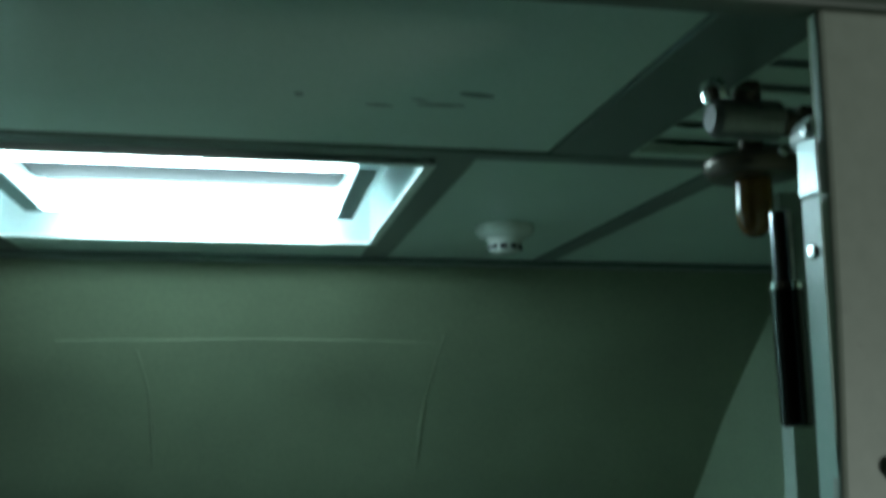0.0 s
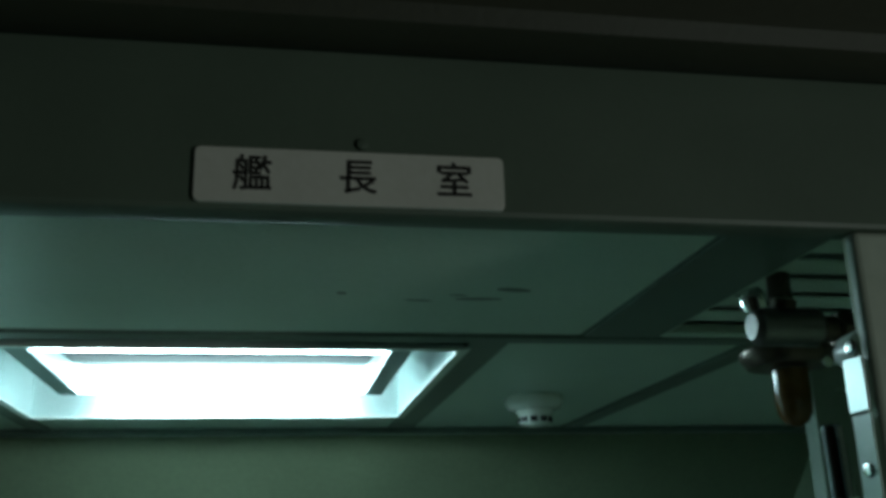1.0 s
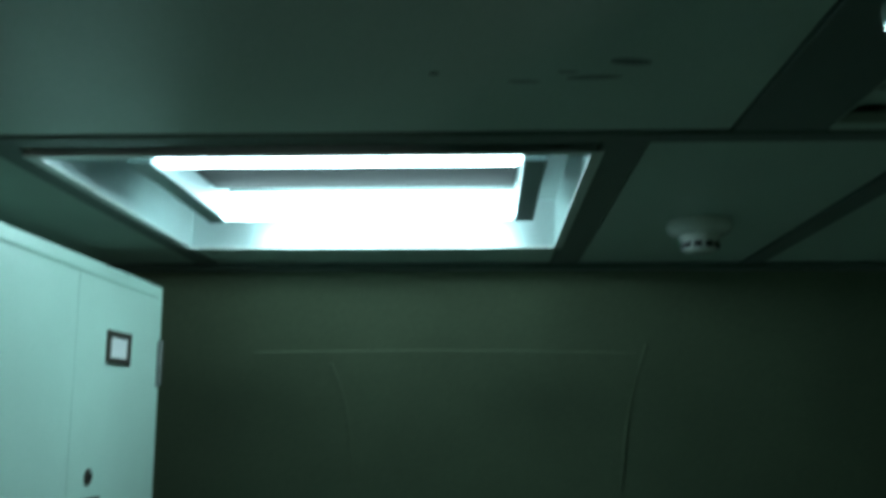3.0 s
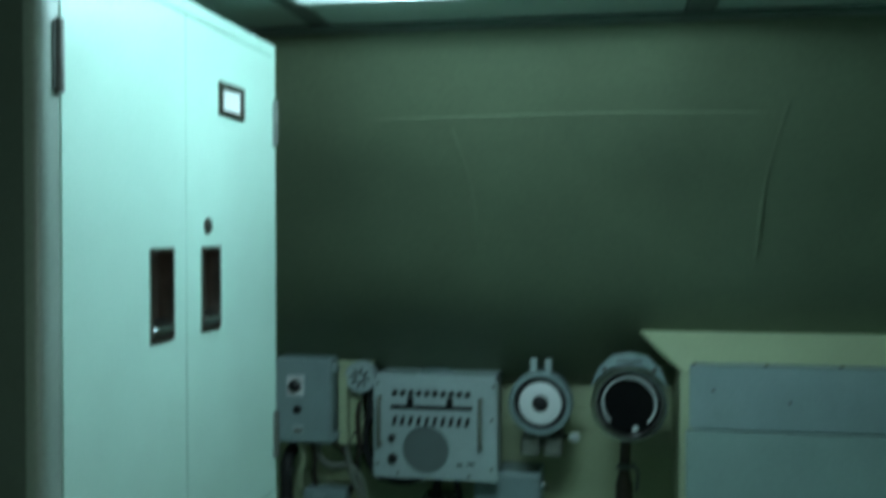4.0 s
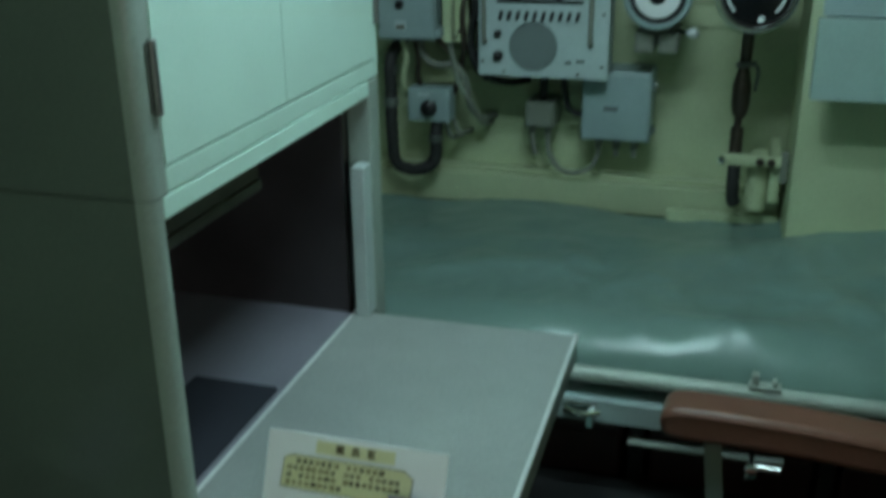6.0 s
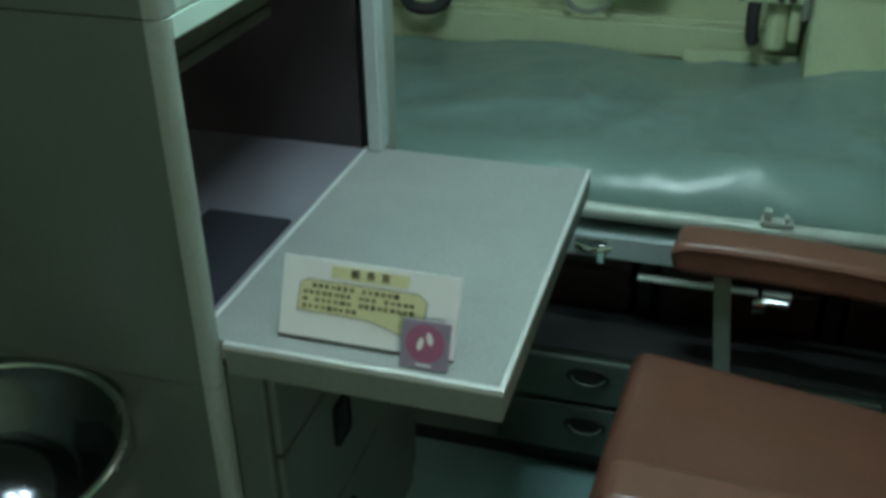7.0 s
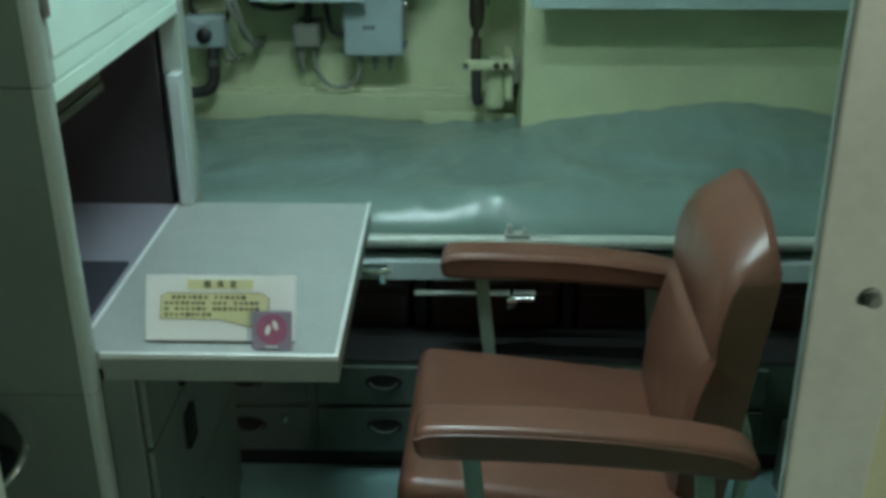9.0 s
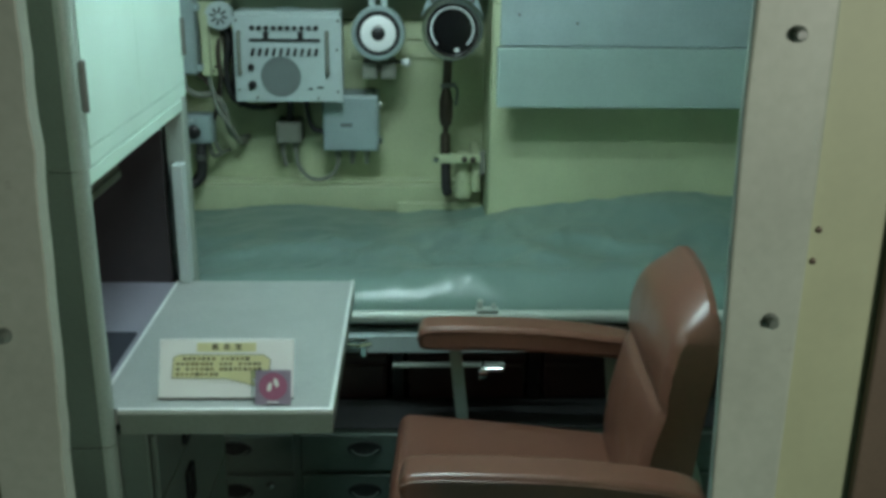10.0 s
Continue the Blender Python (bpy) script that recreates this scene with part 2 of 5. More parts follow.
def thing(name, base, label, category, group=""):
    ob = new(name)
    ob.empty_display_size = 0.05
    ob.location = base
    return tagged(ob, label, category, group, "thing")


def solid(name, bm, mat, label, category, group=""):
    return tagged(put_mesh(name, bm, mat), label, category, group, "thing")


def part(name, bm, mat, parent, label=""):
    ob = put_mesh(name, bm, mat)
    ob.parent = parent
    if parent.type == "EMPTY":
        ob.matrix_parent_inverse = Matrix.Translation(-Vector(parent.location))
    return tagged(ob, label)


def letters(name, text, m, size, mat, parent, label="", wide=1.0, bold=0.018):
    """Words in the built-in font as a thin mesh, centred on m, facing its +z."""
    cu = bpy.data.curves.new(name, "FONT")
    cu.body, cu.size, cu.extrude, cu.align_x, cu.align_y, cu.space_character = text, size, 0.0003, "CENTER", "CENTER", wide
    tmp = new(name, cu)
    me = bpy.data.meshes.new_from_object(tmp.evaluated_get(bpy.context.evaluated_depsgraph_get()))
    bpy.data.objects.remove(tmp)
    me.name = name
    strokes = bmesh.new()
    for k, (dx, dy) in enumerate(((0, 0), (bold, 0), (-bold, 0), (0, bold), (0, -bold))):
        shifted = me.copy()
        shifted.transform(m @ Matrix.Translation((dx * size, dy * size, 0.00004 * k)))
        strokes.from_mesh(shifted)
        bpy.data.meshes.remove(shifted)
    strokes.to_mesh(me)
    strokes.free()
    me.materials.clear()
    me.materials.append(M[mat])
    ob = new(name, me)
    ob.parent = parent
    if parent.type == "EMPTY":
        ob.matrix_parent_inverse = Matrix.Translation(-Vector(parent.location))
    return tagged(ob, label)


# ---- the shell of the cabin ----
XL, XR, YD, YB, ZC = -1.02, 1.32, 0.45, 3.02, 2.12      # side walls, doorway's face, far wall, ceiling
DOOR_L, DOOR_R, DOOR_T, WALL_T = -0.264, 0.405, 2.050, 0.020

structure("floor", box(XL - 0.1, XR + 0.1, -2.2, YB + 0.1, -0.08, 0.0, 0), "floor", "worn teal linoleum floor")
structure("wall_left", box(XL - 0.08, XL, YD + WALL_T, YB + 0.1, 0, ZC + 0.2, 0), "shelf_mint", "grey-mint painted side wall")
structure("wall_right", box(XR, XR + 0.08, YD + WALL_T, YB + 0.1, 0, ZC + 0.2, 0), "end_wall", "grey-green painted end wall")
structure("wall_far", box(XL, XR, YB, YB + 0.06, 0, 1.27, 0), "cream", "cream painted wall behind the bunk")

# the curved, dark green lining of the hull above
HULL = [(2.055, 2.125), (2.11, 2.05), (2.24, 1.93), (2.42, 1.76), (2.62, 1.54), (2.79, 1.40), (2.93, 1.298), (3.00, 1.262)]
prof = [Vector((0, y, z)) for y, z in HULL]
line = smooth_line(prof, 5)
out = [(p.y, p.z) for p in line]
back = [(y + 0.05, z + 0.04) for y, z in reversed(out)]
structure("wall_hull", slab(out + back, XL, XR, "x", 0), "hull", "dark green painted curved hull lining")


def seam(points):
    """A thin raised weld line that lies on the lining."""
    return hose([(x, y + 0.0052, z) for x, y, z in points], 0.0060, 8, 6)


def on_hull(z):
    for a, b in zip(line, line[1:]):
        if b.z <= z <= a.z:
            k = (a.z - z) / max(1e-6, a.z - b.z)
            return a.y + (b.y - a.y) * k
    return line[-1].y


for nm, pts in (("trim_seam_long", [(-0.35, on_hull(1.95), 1.95), (0.1, on_hull(1.955), 1.955), (0.50, on_hull(1.95), 1.95)]),
                ("trim_seam_upright", [(0.52, on_hull(1.97), 1.97), (0.50, on_hull(1.83), 1.83), (0.50, on_hull(1.65), 1.65), (0.49, on_hull(1.48), 1.48)]),
                ("trim_seam_short", [(-0.18, on_hull(1.93), 1.93), (-0.16, on_hull(1.83), 1.83), (-0.16, on_hull(1.66), 1.66)])):
    structure(nm, seam(pts), "hull", "painted weld seam on the hull lining")

# the part of the far wall that stands out over the bunk's foot, with a sloping top
BOX_L, BOX_Y = 0.335, 2.66
structure("wall_casing", slab([(BOX_Y, 0.45), (BOX_Y, 1.345), (2.73, 1.425), (YB - 0.002, 1.30), (YB - 0.002, 0.45)], BOX_L, XR - 0.002, "x", 0.006), "cream",
          "cream sheet metal casing with a sloping top")
structure("trim_ledge", merged(box(XL, BOX_L - 0.003, YB - 0.05, YB - 0.002, 0.685, 0.70, 0.003), box(XL, BOX_L - 0.003, YB - 0.09, YB - 0.052, 0.60, 0.69, 0.004)),
          "cream", "cream painted ledge along the wall")
structure("trim_strap", merged(box(-0.13, BOX_L - 0.003, YB - 0.012, YB - 0.001, 1.195, 1.262, 0.002), box(-0.13, BOX_L - 0.003, YB - 0.012, YB - 0.001, 1.13, 1.185, 0.002)), "cream",
          "cream straps on the wall")

# ceiling: plain panels between darker bars, a grille and the lamp's opening
LX0, LX1, LY0, LY1 = -0.382, 0.297, 1.170, 1.816


def ceiling_panels():
    t = 0.012
    pieces = [
        box(XL, 0.440, YD + WALL_T, 1.090, ZC, ZC + t, 0.002),
        box(XL, LX0 - 0.006, 1.130, 2.15, ZC + 0.002, ZC + t, 0.002),
        box(LX0 - 0.006, LX1 + 0.006, LY1 + 0.006, 2.15, ZC + 0.002, ZC + t, 0.002),
        box(0.360, 0.690, 1.145, 2.15, ZC + 0.002, ZC + t, 0.002),
        box(0.735, XR, 1.145, 2.15, ZC + 0.002, ZC + t, 0.002),
        box(XL, LX0 - 0.004, YD + WALL_T, 2.3, ZC + 0.11, ZC + 0.13, 0),
        box(LX1 + 0.02, XR, YD + WALL_T, 2.3, ZC + 0.11, ZC + 0.13, 0),
        box(LX0 - 0.004, LX1 + 0.02, YD + WALL_T, LY0 - 0.01, ZC + 0.11, ZC + 0.13, 0),
        box(LX0 - 0.004, LX1 + 0.02, LY1 + 0.01, 2.3, ZC + 0.11, ZC + 0.13, 0),
    ]
    return merged(*pieces)


structure("ceiling", ceiling_panels(), "ceiling", "glossy pale green ceiling panels with scuffs")
bars = merged(
    box(XL, XR, 1.092, 1.128, ZC - 0.004, ZC + 0.012, 0.003), box(0.442, 0.545, YD + WALL_T, 1.090, ZC - 0.003, ZC + 0.012, 0.003),
    box(LX1 + 0.008, 0.358, 1.130, 2.15, ZC - 0.001, ZC + 0.012, 0.002), box(0.692, 0.733, 1.130, 2.15, ZC - 0.002, ZC + 0.012, 0.002),
    box(XL, XR, 2.03, 2.085, ZC - 0.012, ZC + 0.001, 0.003), box(LX0 - 0.05, LX0 - 0.008, 1.130, 2.03, ZC - 0.001, ZC + 0.003, 0.001))
structure("trim_ceiling_bars", bars, "bar", "dark green ceiling bars")
structure("trim_grille_frame", box(0.547, XR, 1.065, 1.090, ZC - 0.002, ZC + 0.012, 0.002), "ceiling")
grille = thing("ventilation_grille", (0.75, 0.75, ZC), "pale green ceiling ventilation grille with dark slots", "grille")
for k in range(8):
    y0 = 0.465 + 0.0705 * k
    part("slat", moved(box(0.549, XR - 0.05, -0.020, 0.020, -0.001, 0.001, 0.0004), Matrix.Translation((0, y0 + 0.03, ZC + 0.004)) @ Matrix.Rotation(radians(-3), 4, "X")),
         "ceiling", grille)
part("rail", box(0.546, 0.5485, YD + WALL_T, 1.065, ZC - 0.001, ZC + 0.02, 0), "ceiling", grille)
part("duct", box(0.56, XR - 0.02, 0.48, 1.06, ZC + 0.07, ZC + 0.08, 0), "bar", grille)

# the partition with the doorway: a thin steel sheet
pieces = [box(XL - 0.4, DOOR_L - 0.024, YD + 0.008, YD + WALL_T, 0, 2.30, 0), box(DOOR_R + 0.018, 2.2, YD + 0.008, YD + WALL_T, 0, 2.30, 0),
          box(DOOR_L - 0.024, DOOR_R + 0.018, YD + 0.008, YD + WALL_T, DOOR_T + 0.002, 2.30, 0)]
structure("wall_doorway", merged(*pieces), "yellow", "yellow cream partition with a narrow doorway")


def jamb(x0, x1, ragged):
    """A flat frame post; its inner edge is uneven where paint and sealing have come off."""
    rnd = random.Random(4)
    side = []
    zs = [k * 0.03 for k in range(int((DOOR_T - 0.002) / 0.03) + 1)] + [DOOR_T - 0.001]
    for z in zs:
        side.append((x1 if x1 < 0 else x0) + (rnd.uniform(-0.0016, 0.0012) - 0.014 * max(0.0, min(1.0, (1.38 - z) / 0.45)) if ragged else 0.007 * max(0.0, min(1.0, (z - 1.45) / 0.5)) + 0.0065 * max(0.0, min(1.0, (z - 1.60) / 0.25)) + 0.024 * max(0.0, min(0.4, 1.40 - z))))
    if x1 < 0:
        outline = [(x0, 0), *[(s, z) for s, z in zip(side, zs)], (x0, zs[-1])]
    else:
        outline = [(x1, 0), (x1, zs[-1]), *[(s, z) for s, z in reversed(list(zip(side, zs)))]]
    return slab(outline, YD, YD + (WALL_T + 0.006 if ragged else 0.0125), "y", 0.002 if ragged else 0.004, 3)


door_frame = tagged(new("door_frame"), "grey-white steel door frame with bolt heads", kind="structure")
part("jamb", jamb(-0.345, DOOR_L, True), "frame", door_frame)
part("jamb", jamb(DOOR_R, 0.486, False), "frame", door_frame)
# pale strip and shiny plate, added where lamplight falls on the inner jamb
part("lit_reveal_strip", box(DOOR_R + 0.0087, DOOR_R + 0.0101, YD + 0.004, YD + WALL_T + 0.004, 1.72, 1.932, 0.0003), "mint", door_frame, "mint strip standing for lamplight inside the frame")
part("reveal_glint_plate", box(DOOR_R + 0.0082, DOOR_R + 0.0101, YD + 0.004, YD + WALL_T + 0.005, 1.934, 1.968, 0.0003), "housing", door_frame, "shiny plate standing for the lamp's glint inside the frame")
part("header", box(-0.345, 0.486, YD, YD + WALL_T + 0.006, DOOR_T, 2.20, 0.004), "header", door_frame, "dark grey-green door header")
for bx, bz in ((0.448, 1.4955), (0.4556, 1.209), (0.452, 0.92), (0.448, 1.77), (-0.316, 1.194), (-0.316, 1.50), (-0.316, 0.92)):
    hd = lathe((bx, YD + 0.001, bz), (0, -1, 0), [(0, 0), (0.0080, 0), (0.0080, 0.004), (0.0060, 0.005), (0.0060, 0.011), (0.0045, 0.013), (0, 0.013)], 16)
    part("bolt", hd, "post", door_frame, "painted bolt head")
for bx, bz in ((0.496, 1.303), (0.494, 1.270)):
    part("screw", lathe((bx, YD + 0.009, bz), (0, -1, 0), [(0, 0), (0.004, 0), (0.003, 0.003), (0, 0.0035)], 12), "bronze", door_frame)
for z in (1.975, 1.898):
    part("screw", lathe((DOOR_R + 0.0090, 0.464, z), (-1, 0, 0), [(0, 0), (0.005, 0), (0.004, 0.002), (0, 0.0025)], 14), "steel", door_frame)
structure("trim_post", box(0.566, 0.68, YD - 0.006, YD + 0.006, 0, 2.14, 0.003), "brown", "dark brown post beside the doorway")
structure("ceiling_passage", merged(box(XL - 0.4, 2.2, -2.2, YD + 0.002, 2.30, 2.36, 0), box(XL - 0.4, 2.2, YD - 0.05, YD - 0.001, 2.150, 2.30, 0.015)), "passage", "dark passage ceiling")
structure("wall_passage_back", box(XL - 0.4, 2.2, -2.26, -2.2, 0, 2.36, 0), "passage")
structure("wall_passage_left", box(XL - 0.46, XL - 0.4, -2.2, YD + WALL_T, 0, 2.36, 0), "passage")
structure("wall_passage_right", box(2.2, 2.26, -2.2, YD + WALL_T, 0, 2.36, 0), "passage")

scuffs = merged(*[moved(lathe((0, 0, 0), (0, 0, -1), [(0, 0), (1, 0), (0.8, 0.0004), (0, 0.0005)], 20), Matrix.Translation((x, y, ZC + 0.0002)) @ Matrix.Rotation(radians(a), 4, "Z") @ Matrix.Diagonal((w, h, 1, 1)))
                  for x, y, a, w, h in ((0.205, 0.925, 4, 0.018, 0.004), (0.12, 0.90, 0, 0.006, 0.006), (0.27, 0.915, -3, 0.030, 0.006), (0.245, 0.90, 5, 0.012, 0.003), (0.30, 0.875, 10, 0.022, 0.009))])
structure("trim_scuffs", scuffs, "bar", "dark scuff marks on the ceiling panel")

# ---- overhead: sign, lamp, detector, fitting ----
sign = thing("door_sign", (0.094, YD, 2.054), "white plastic door sign with three black characters", "sign")
part("plate", slab(round_rect(0.0015, 0.1865, 2.0537, 2.0880, 0.0034, 3), YD - 0.004, YD - 0.0002, "y", 0.0006), "plate", sign)
for ch, x in (("艦", 0.0350), ("長", 0.0970), ("室", 0.1555)):
    letters("character", ch, pose(x, YD - 0.0042, 2.0703, 90, 0, 0), 0.0235, "ink", sign, bold=0.013)
part("nail", lathe((0.100, YD, 2.094), (0, -1, 0), [(0, 0), (0.0045, 0), (0.0035, 0.003), (0, 0.004)], 12), "header", sign)

lamp = thing("ceiling_light", (-0.04, 1.49, ZC), "recessed ceiling light with two glowing fluorescent tubes", "ceiling light")
LH = 0.085
housing = merged(ring_slab(rect(LX0 - 0.004, LX1 + 0.004, LY0 - 0.004, LY1 + 0.004), rect(LX0, LX1, LY0, LY1), ZC - 0.002, ZC + LH, "z"),
                 box(LX0, LX1, LY0, LY1, ZC + LH, ZC + LH + 0.005, 0))
part("housing", housing, "housing", lamp, "white enamelled housing")
part("bezel", ring_slab(rect(LX0 - 0.012, LX1 + 0.012, LY0 - 0.012, LY1 + 0.012), rect(LX0 + 0.003, LX1 - 0.003, LY0 + 0.003, LY1 - 0.003), ZC - 0.006, ZC - 0.002, "z"), "edge", lamp)
for y, up in ((1.295, 0.038), (1.630, 0.034)):
    part("tube", rod((-0.274, y, ZC + up), (0.217, y, ZC + up), 0.0225, 20, 0.006), "tube", lamp, "glowing white fluorescent tube")
for x0, x1 in ((-0.308, -0.274), (0.217, 0.250)):
    part("lamp_holder", box(x0, x1, 1.270, 1.672, ZC + 0.014, ZC + LH, 0.004), "blue", lamp, "grey lamp holder")
part("ballast_cover", slab([(1.340, ZC + LH), (1.350, ZC + 0.052), (1.575, ZC + 0.052), (1.59, ZC + LH)], -0.272, 0.215, "x", 0.002), "ballast", lamp)

det = thing("smoke_detector", (0.516, 1.612, ZC), "white round smoke detector on the ceiling", "smoke detector")
part("base", lathe((0.516, 1.612, ZC + 0.001), (0, 0, -1), [(0, 0), (0.051, 0), (0.053, 0.006), (0.052, 0.013), (0.047, 0.020), (0.038, 0.024), (0, 0.024)]), "ivory", det)
part("head", lathe((0.516, 1.612, ZC - 0.0225), (0, 0, -1), [(0, 0), (0.034, 0), (0.032, 0.006), (0.029, 0.010), (0.028, 0.023), (0.020, 0.028), (0, 0.029)]), "ivory", det)
for k in range(10):
    a = 2 * math.pi * k / 10
    p = (0.516 + 0.0292 * math.cos(a), 1.612 + 0.0292 * math.sin(a), ZC - 0.040)
    part("vent", moved(box(-0.002, 0.002, -0.006, 0.006, -0.0045, 0.0045, 0.001), Matrix.Translation(p) @ Matrix.Rotation(a, 4, "Z")), "black", det)

fit_x, fit_y = 0.43, 0.572
fitting = thing("pipe_fitting", (0.50, fit_y, 2.02), "tarnished bronze pipe fitting with a shiny cap", "pipe fitting")
part("body", rod((0.404, fit_y, 2.013), (0.461, fit_y, 2.013), 0.0150, 24, 0.005), "gunmetal", fitting)
part("cap", lathe((0.408, fit_y - 0.004, 2.026), (-0.35, -0.2, 0.9), [(0, 0), (0.010, 0), (0.010, 0.010), (0.007, 0.015), (0, 0.016)], 16), "chrome", fitting, "shiny chrome cap")
part("cap", lathe((0.430, fit_y - 0.004, 2.026), (0.1, -0.2, 0.9), [(0, 0), (0.009, 0), (0.009, 0.007), (0, 0.010)], 16), "bronze", fitting)
part("pipe", rod((0.458, fit_y, 2.012), (0.60, fit_y, 2.008), 0.010, 16), "bronze", fitting)
part("union_nut", rod((0.472, fit_y, 2.0115), (0.490, fit_y, 2.011), 0.0145, 6, 0.002), "bronze", fitting)
part("bracket", box(0.59, 0.61, YD + WALL_T - 0.002, fit_y + 0.015, 1.99, 2.03, 0.003), "bronze", fitting)
lantern = thing("amber_lamp", (0.560, 0.80, ZC), "unlit amber glass lamp on a dark ceiling mount", "lamp")
part("stem", rod((0.560, 0.80, 2.040), (0.560, 0.80, ZC + 0.002), 0.012, 16), "bronze", lantern)
part("flange", lathe((0.560, 0.80, 2.047), (0, 0, -1), [(0, 0), (0.040, 0), (0.047, 0.006), (0.047, 0.014), (0.041, 0.022), (0.030, 0.024), (0, 0.024)]), "bronze", lantern, "dark round lamp mount")
part("glass", lathe((0.560, 0.80, 2.0228), (0, 0, -1), [(0, 0), (0.018, 0), (0.018, 0.030), (0.0165, 0.044), (0.012, 0.052), (0.006, 0.056), (0, 0.057)]), "amber", lantern, "shiny amber glass")
eye = thing("hook_plate", (0.432, 0.49, 1.977), "small white enamelled hook plate with a screw", "hook")
part("plate", lathe((0.432, YD + WALL_T + 0.003, 1.977), (0, 1, 0), [(0, 0), (0.013, 0), (0.013, 0.006), (0.012, 0.020), (0.008, 0.028), (0, 0.030)], 20), "white", eye)
part("screw", lathe((0.432, 0.5215, 1.977), (0, 1, 0), [(0, 0), (0.004, 0), (0.003, 0.003), (0, 0.004)], 10), "steel", eye)

strut = thing("door_closer", (0.412, 0.495, 1.79), "black two-stage tube with chrome edges beside the doorway", "door closer")
part("inner_tube", rod((0.4135, 0.497, 1.86), (0.4125, 0.497, 1.930), 0.0072, 18), "bowl", strut)
part("outer_tube", rod((0.4155, 0.497, 1.793), (0.4135, 0.497, 1.881), 0.0104, 20, 0.002), "void", strut)
part("collar", lathe((0.4135, 0.497, 1.879), (0, 0, 1), [(0, 0), (0.0110, 0), (0.0110, 0.004), (0, 0.004)], 20), "chrome", strut)

# ---- the locker unit with its fold-out writing board ----
FX = -0.44            # face of the doors
LY_0, LY_1 = 1.095, 1.845
DZ = 0.76             # writing board


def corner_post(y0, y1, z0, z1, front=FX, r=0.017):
    """The rounded front edge of a sheet steel side."""
    n = 6
    pts = [(front - r - 0.004, y0), *[(front - r + r * math.sin(radians(90 * k / n)), y0 + r - r * math.cos(radians(90 * k / n))) for k in range(n + 1)], (front, y1), (front - r - 0.004, y1)]
    return slab(pts, z0, z1, "z", 0)


def end_panel(y0, y1, z0, z1):
    return box(XL + 0.003, FX - 0.0215, y0 + 0.0006, y1, z0, z1, 0.001)


locker = thing("locker", (-0.7, 1.47, 1.2), "pale mint steel wall locker with two closed doors", "locker")
# near side: shade is put into its darker enamel
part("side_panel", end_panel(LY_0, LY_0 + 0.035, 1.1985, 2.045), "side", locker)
part("corner_post", corner_post(LY_0, LY_0 + 0.035, 1.1985, 2.045), "shelf_mint", locker)
part("side_panel", box(XL + 0.003, FX, LY_1 - 0.018, LY_1, 1.1985, 2.045, 0.003), "mint", locker)
part("top", box(XL + 0.003, FX, LY_0 + 0.036, LY_1 - 0.019, 2.022, 2.045, 0.003), "mint", locker)
part("bottom", box(XL + 0.003, FX, LY_0 + 0.036, LY_1 - 0.019, 1.1985, 1.2295, 0.003), "mint", locker)
part("back", box(XL + 0.003, XL + 0.012, LY_0 + 0.036, LY_1 - 0.019, 1.23, 2.021, 0), "mint", locker)
SEAM = 1.459
for y0, y1, first in ((1.133, SEAM - 0.0012, True), (SEAM + 0.0012, 1.8255, False)):
    hy = 1.380 if first else 1.546
    hw = 0.0315
    frame_ = merged(ring_slab([(y0, 1.2325), (y1, 1.2325), (y1, 2.0195), (y0, 2.0195)], [(hy - hw, 1.556), (hy + hw, 1.556), (hy + hw, 1.678), (hy - hw, 1.678)], FX - 0.016, FX + 0.001, "x"))
    door = part("door", frame_, "mint", locker)
    cup = merged(ring_slab(round_rect(hy - hw - 0.004, hy + hw + 0.004, 1.552, 1.682, 0.003, 2), round_rect(hy - hw + 0.002, hy + hw - 0.002, 1.558, 1.676, 0.003, 2), FX + 0.0005, FX + 0.003, "x"))
    cup = merged(cup, ring_slab(rect(hy - hw + 0.0002, hy + hw - 0.0002, 1.5562, 1.6778), rect(hy - hw + 0.002, hy + hw - 0.002, 1.558, 1.676), FX - 0.0165, FX + 0.0004, "x"))
    part("handle", cup, "bronze", door, "recessed dark metal pull")
    part("pull_recess", box(FX - 0.022, FX - 0.017, hy - hw - 0.003, hy + hw + 0.003, 1.554, 1.680, 0), "bronze", door)
    part("pull_lip", moved(box(-0.012, 0.012, hy - hw + 0.002, hy + hw - 0.002, -0.011, 0.011, 0.003), Matrix.Translation((FX - 0.008, 0, 1.569)) @ Matrix.Rotation(radians(30), 4, "Y")), "steel", door)
    side = 1.122 if first else 1.8355
    for hz in (1.291, 1.860):
        hin = merged(rod((FX + 0.004, side + (0.003 if first else -0.003), hz), (FX + 0.004, side + (0.003 if first else -0.003), hz + 0.084), 0.0055, 12),
                     box(FX - 0.001, FX + 0.003, side - 0.006, side + 0.012 if first else side + 0.006, hz + 0.004, hz + 0.080, 0.001))
        part("hinge", hin, "hinge", locker, "dark steel hinge")
    if not first:
        part("label_holder", ring_slab(rect(1.578, 1.680, 1.889, 1.942), rect(1.590, 1.668, 1.898, 1.933), FX + 0.0005, FX + 0.005, "x"), "bronze", door, "dark label holder frame")
        part("blank_label", box(FX + 0.0008, FX + 0.002, 1.589, 1.669, 1.897, 1.934, 0), "paper", door, "blank white paper label")
        part("lock", lathe((FX, 1.534, 1.713), (1, 0, 0), [(0, 0), (0.013, 0), (0.013, 0.003), (0.009, 0.005), (0.008, 0.004), (0, 0.004)], 20), "bronze", door, "round key lock")
        part("keyhole", box(FX + 0.0035, FX + 0.0055, 1.5325, 1.5355, 1.709, 1.717, 0.0005), "black", door)

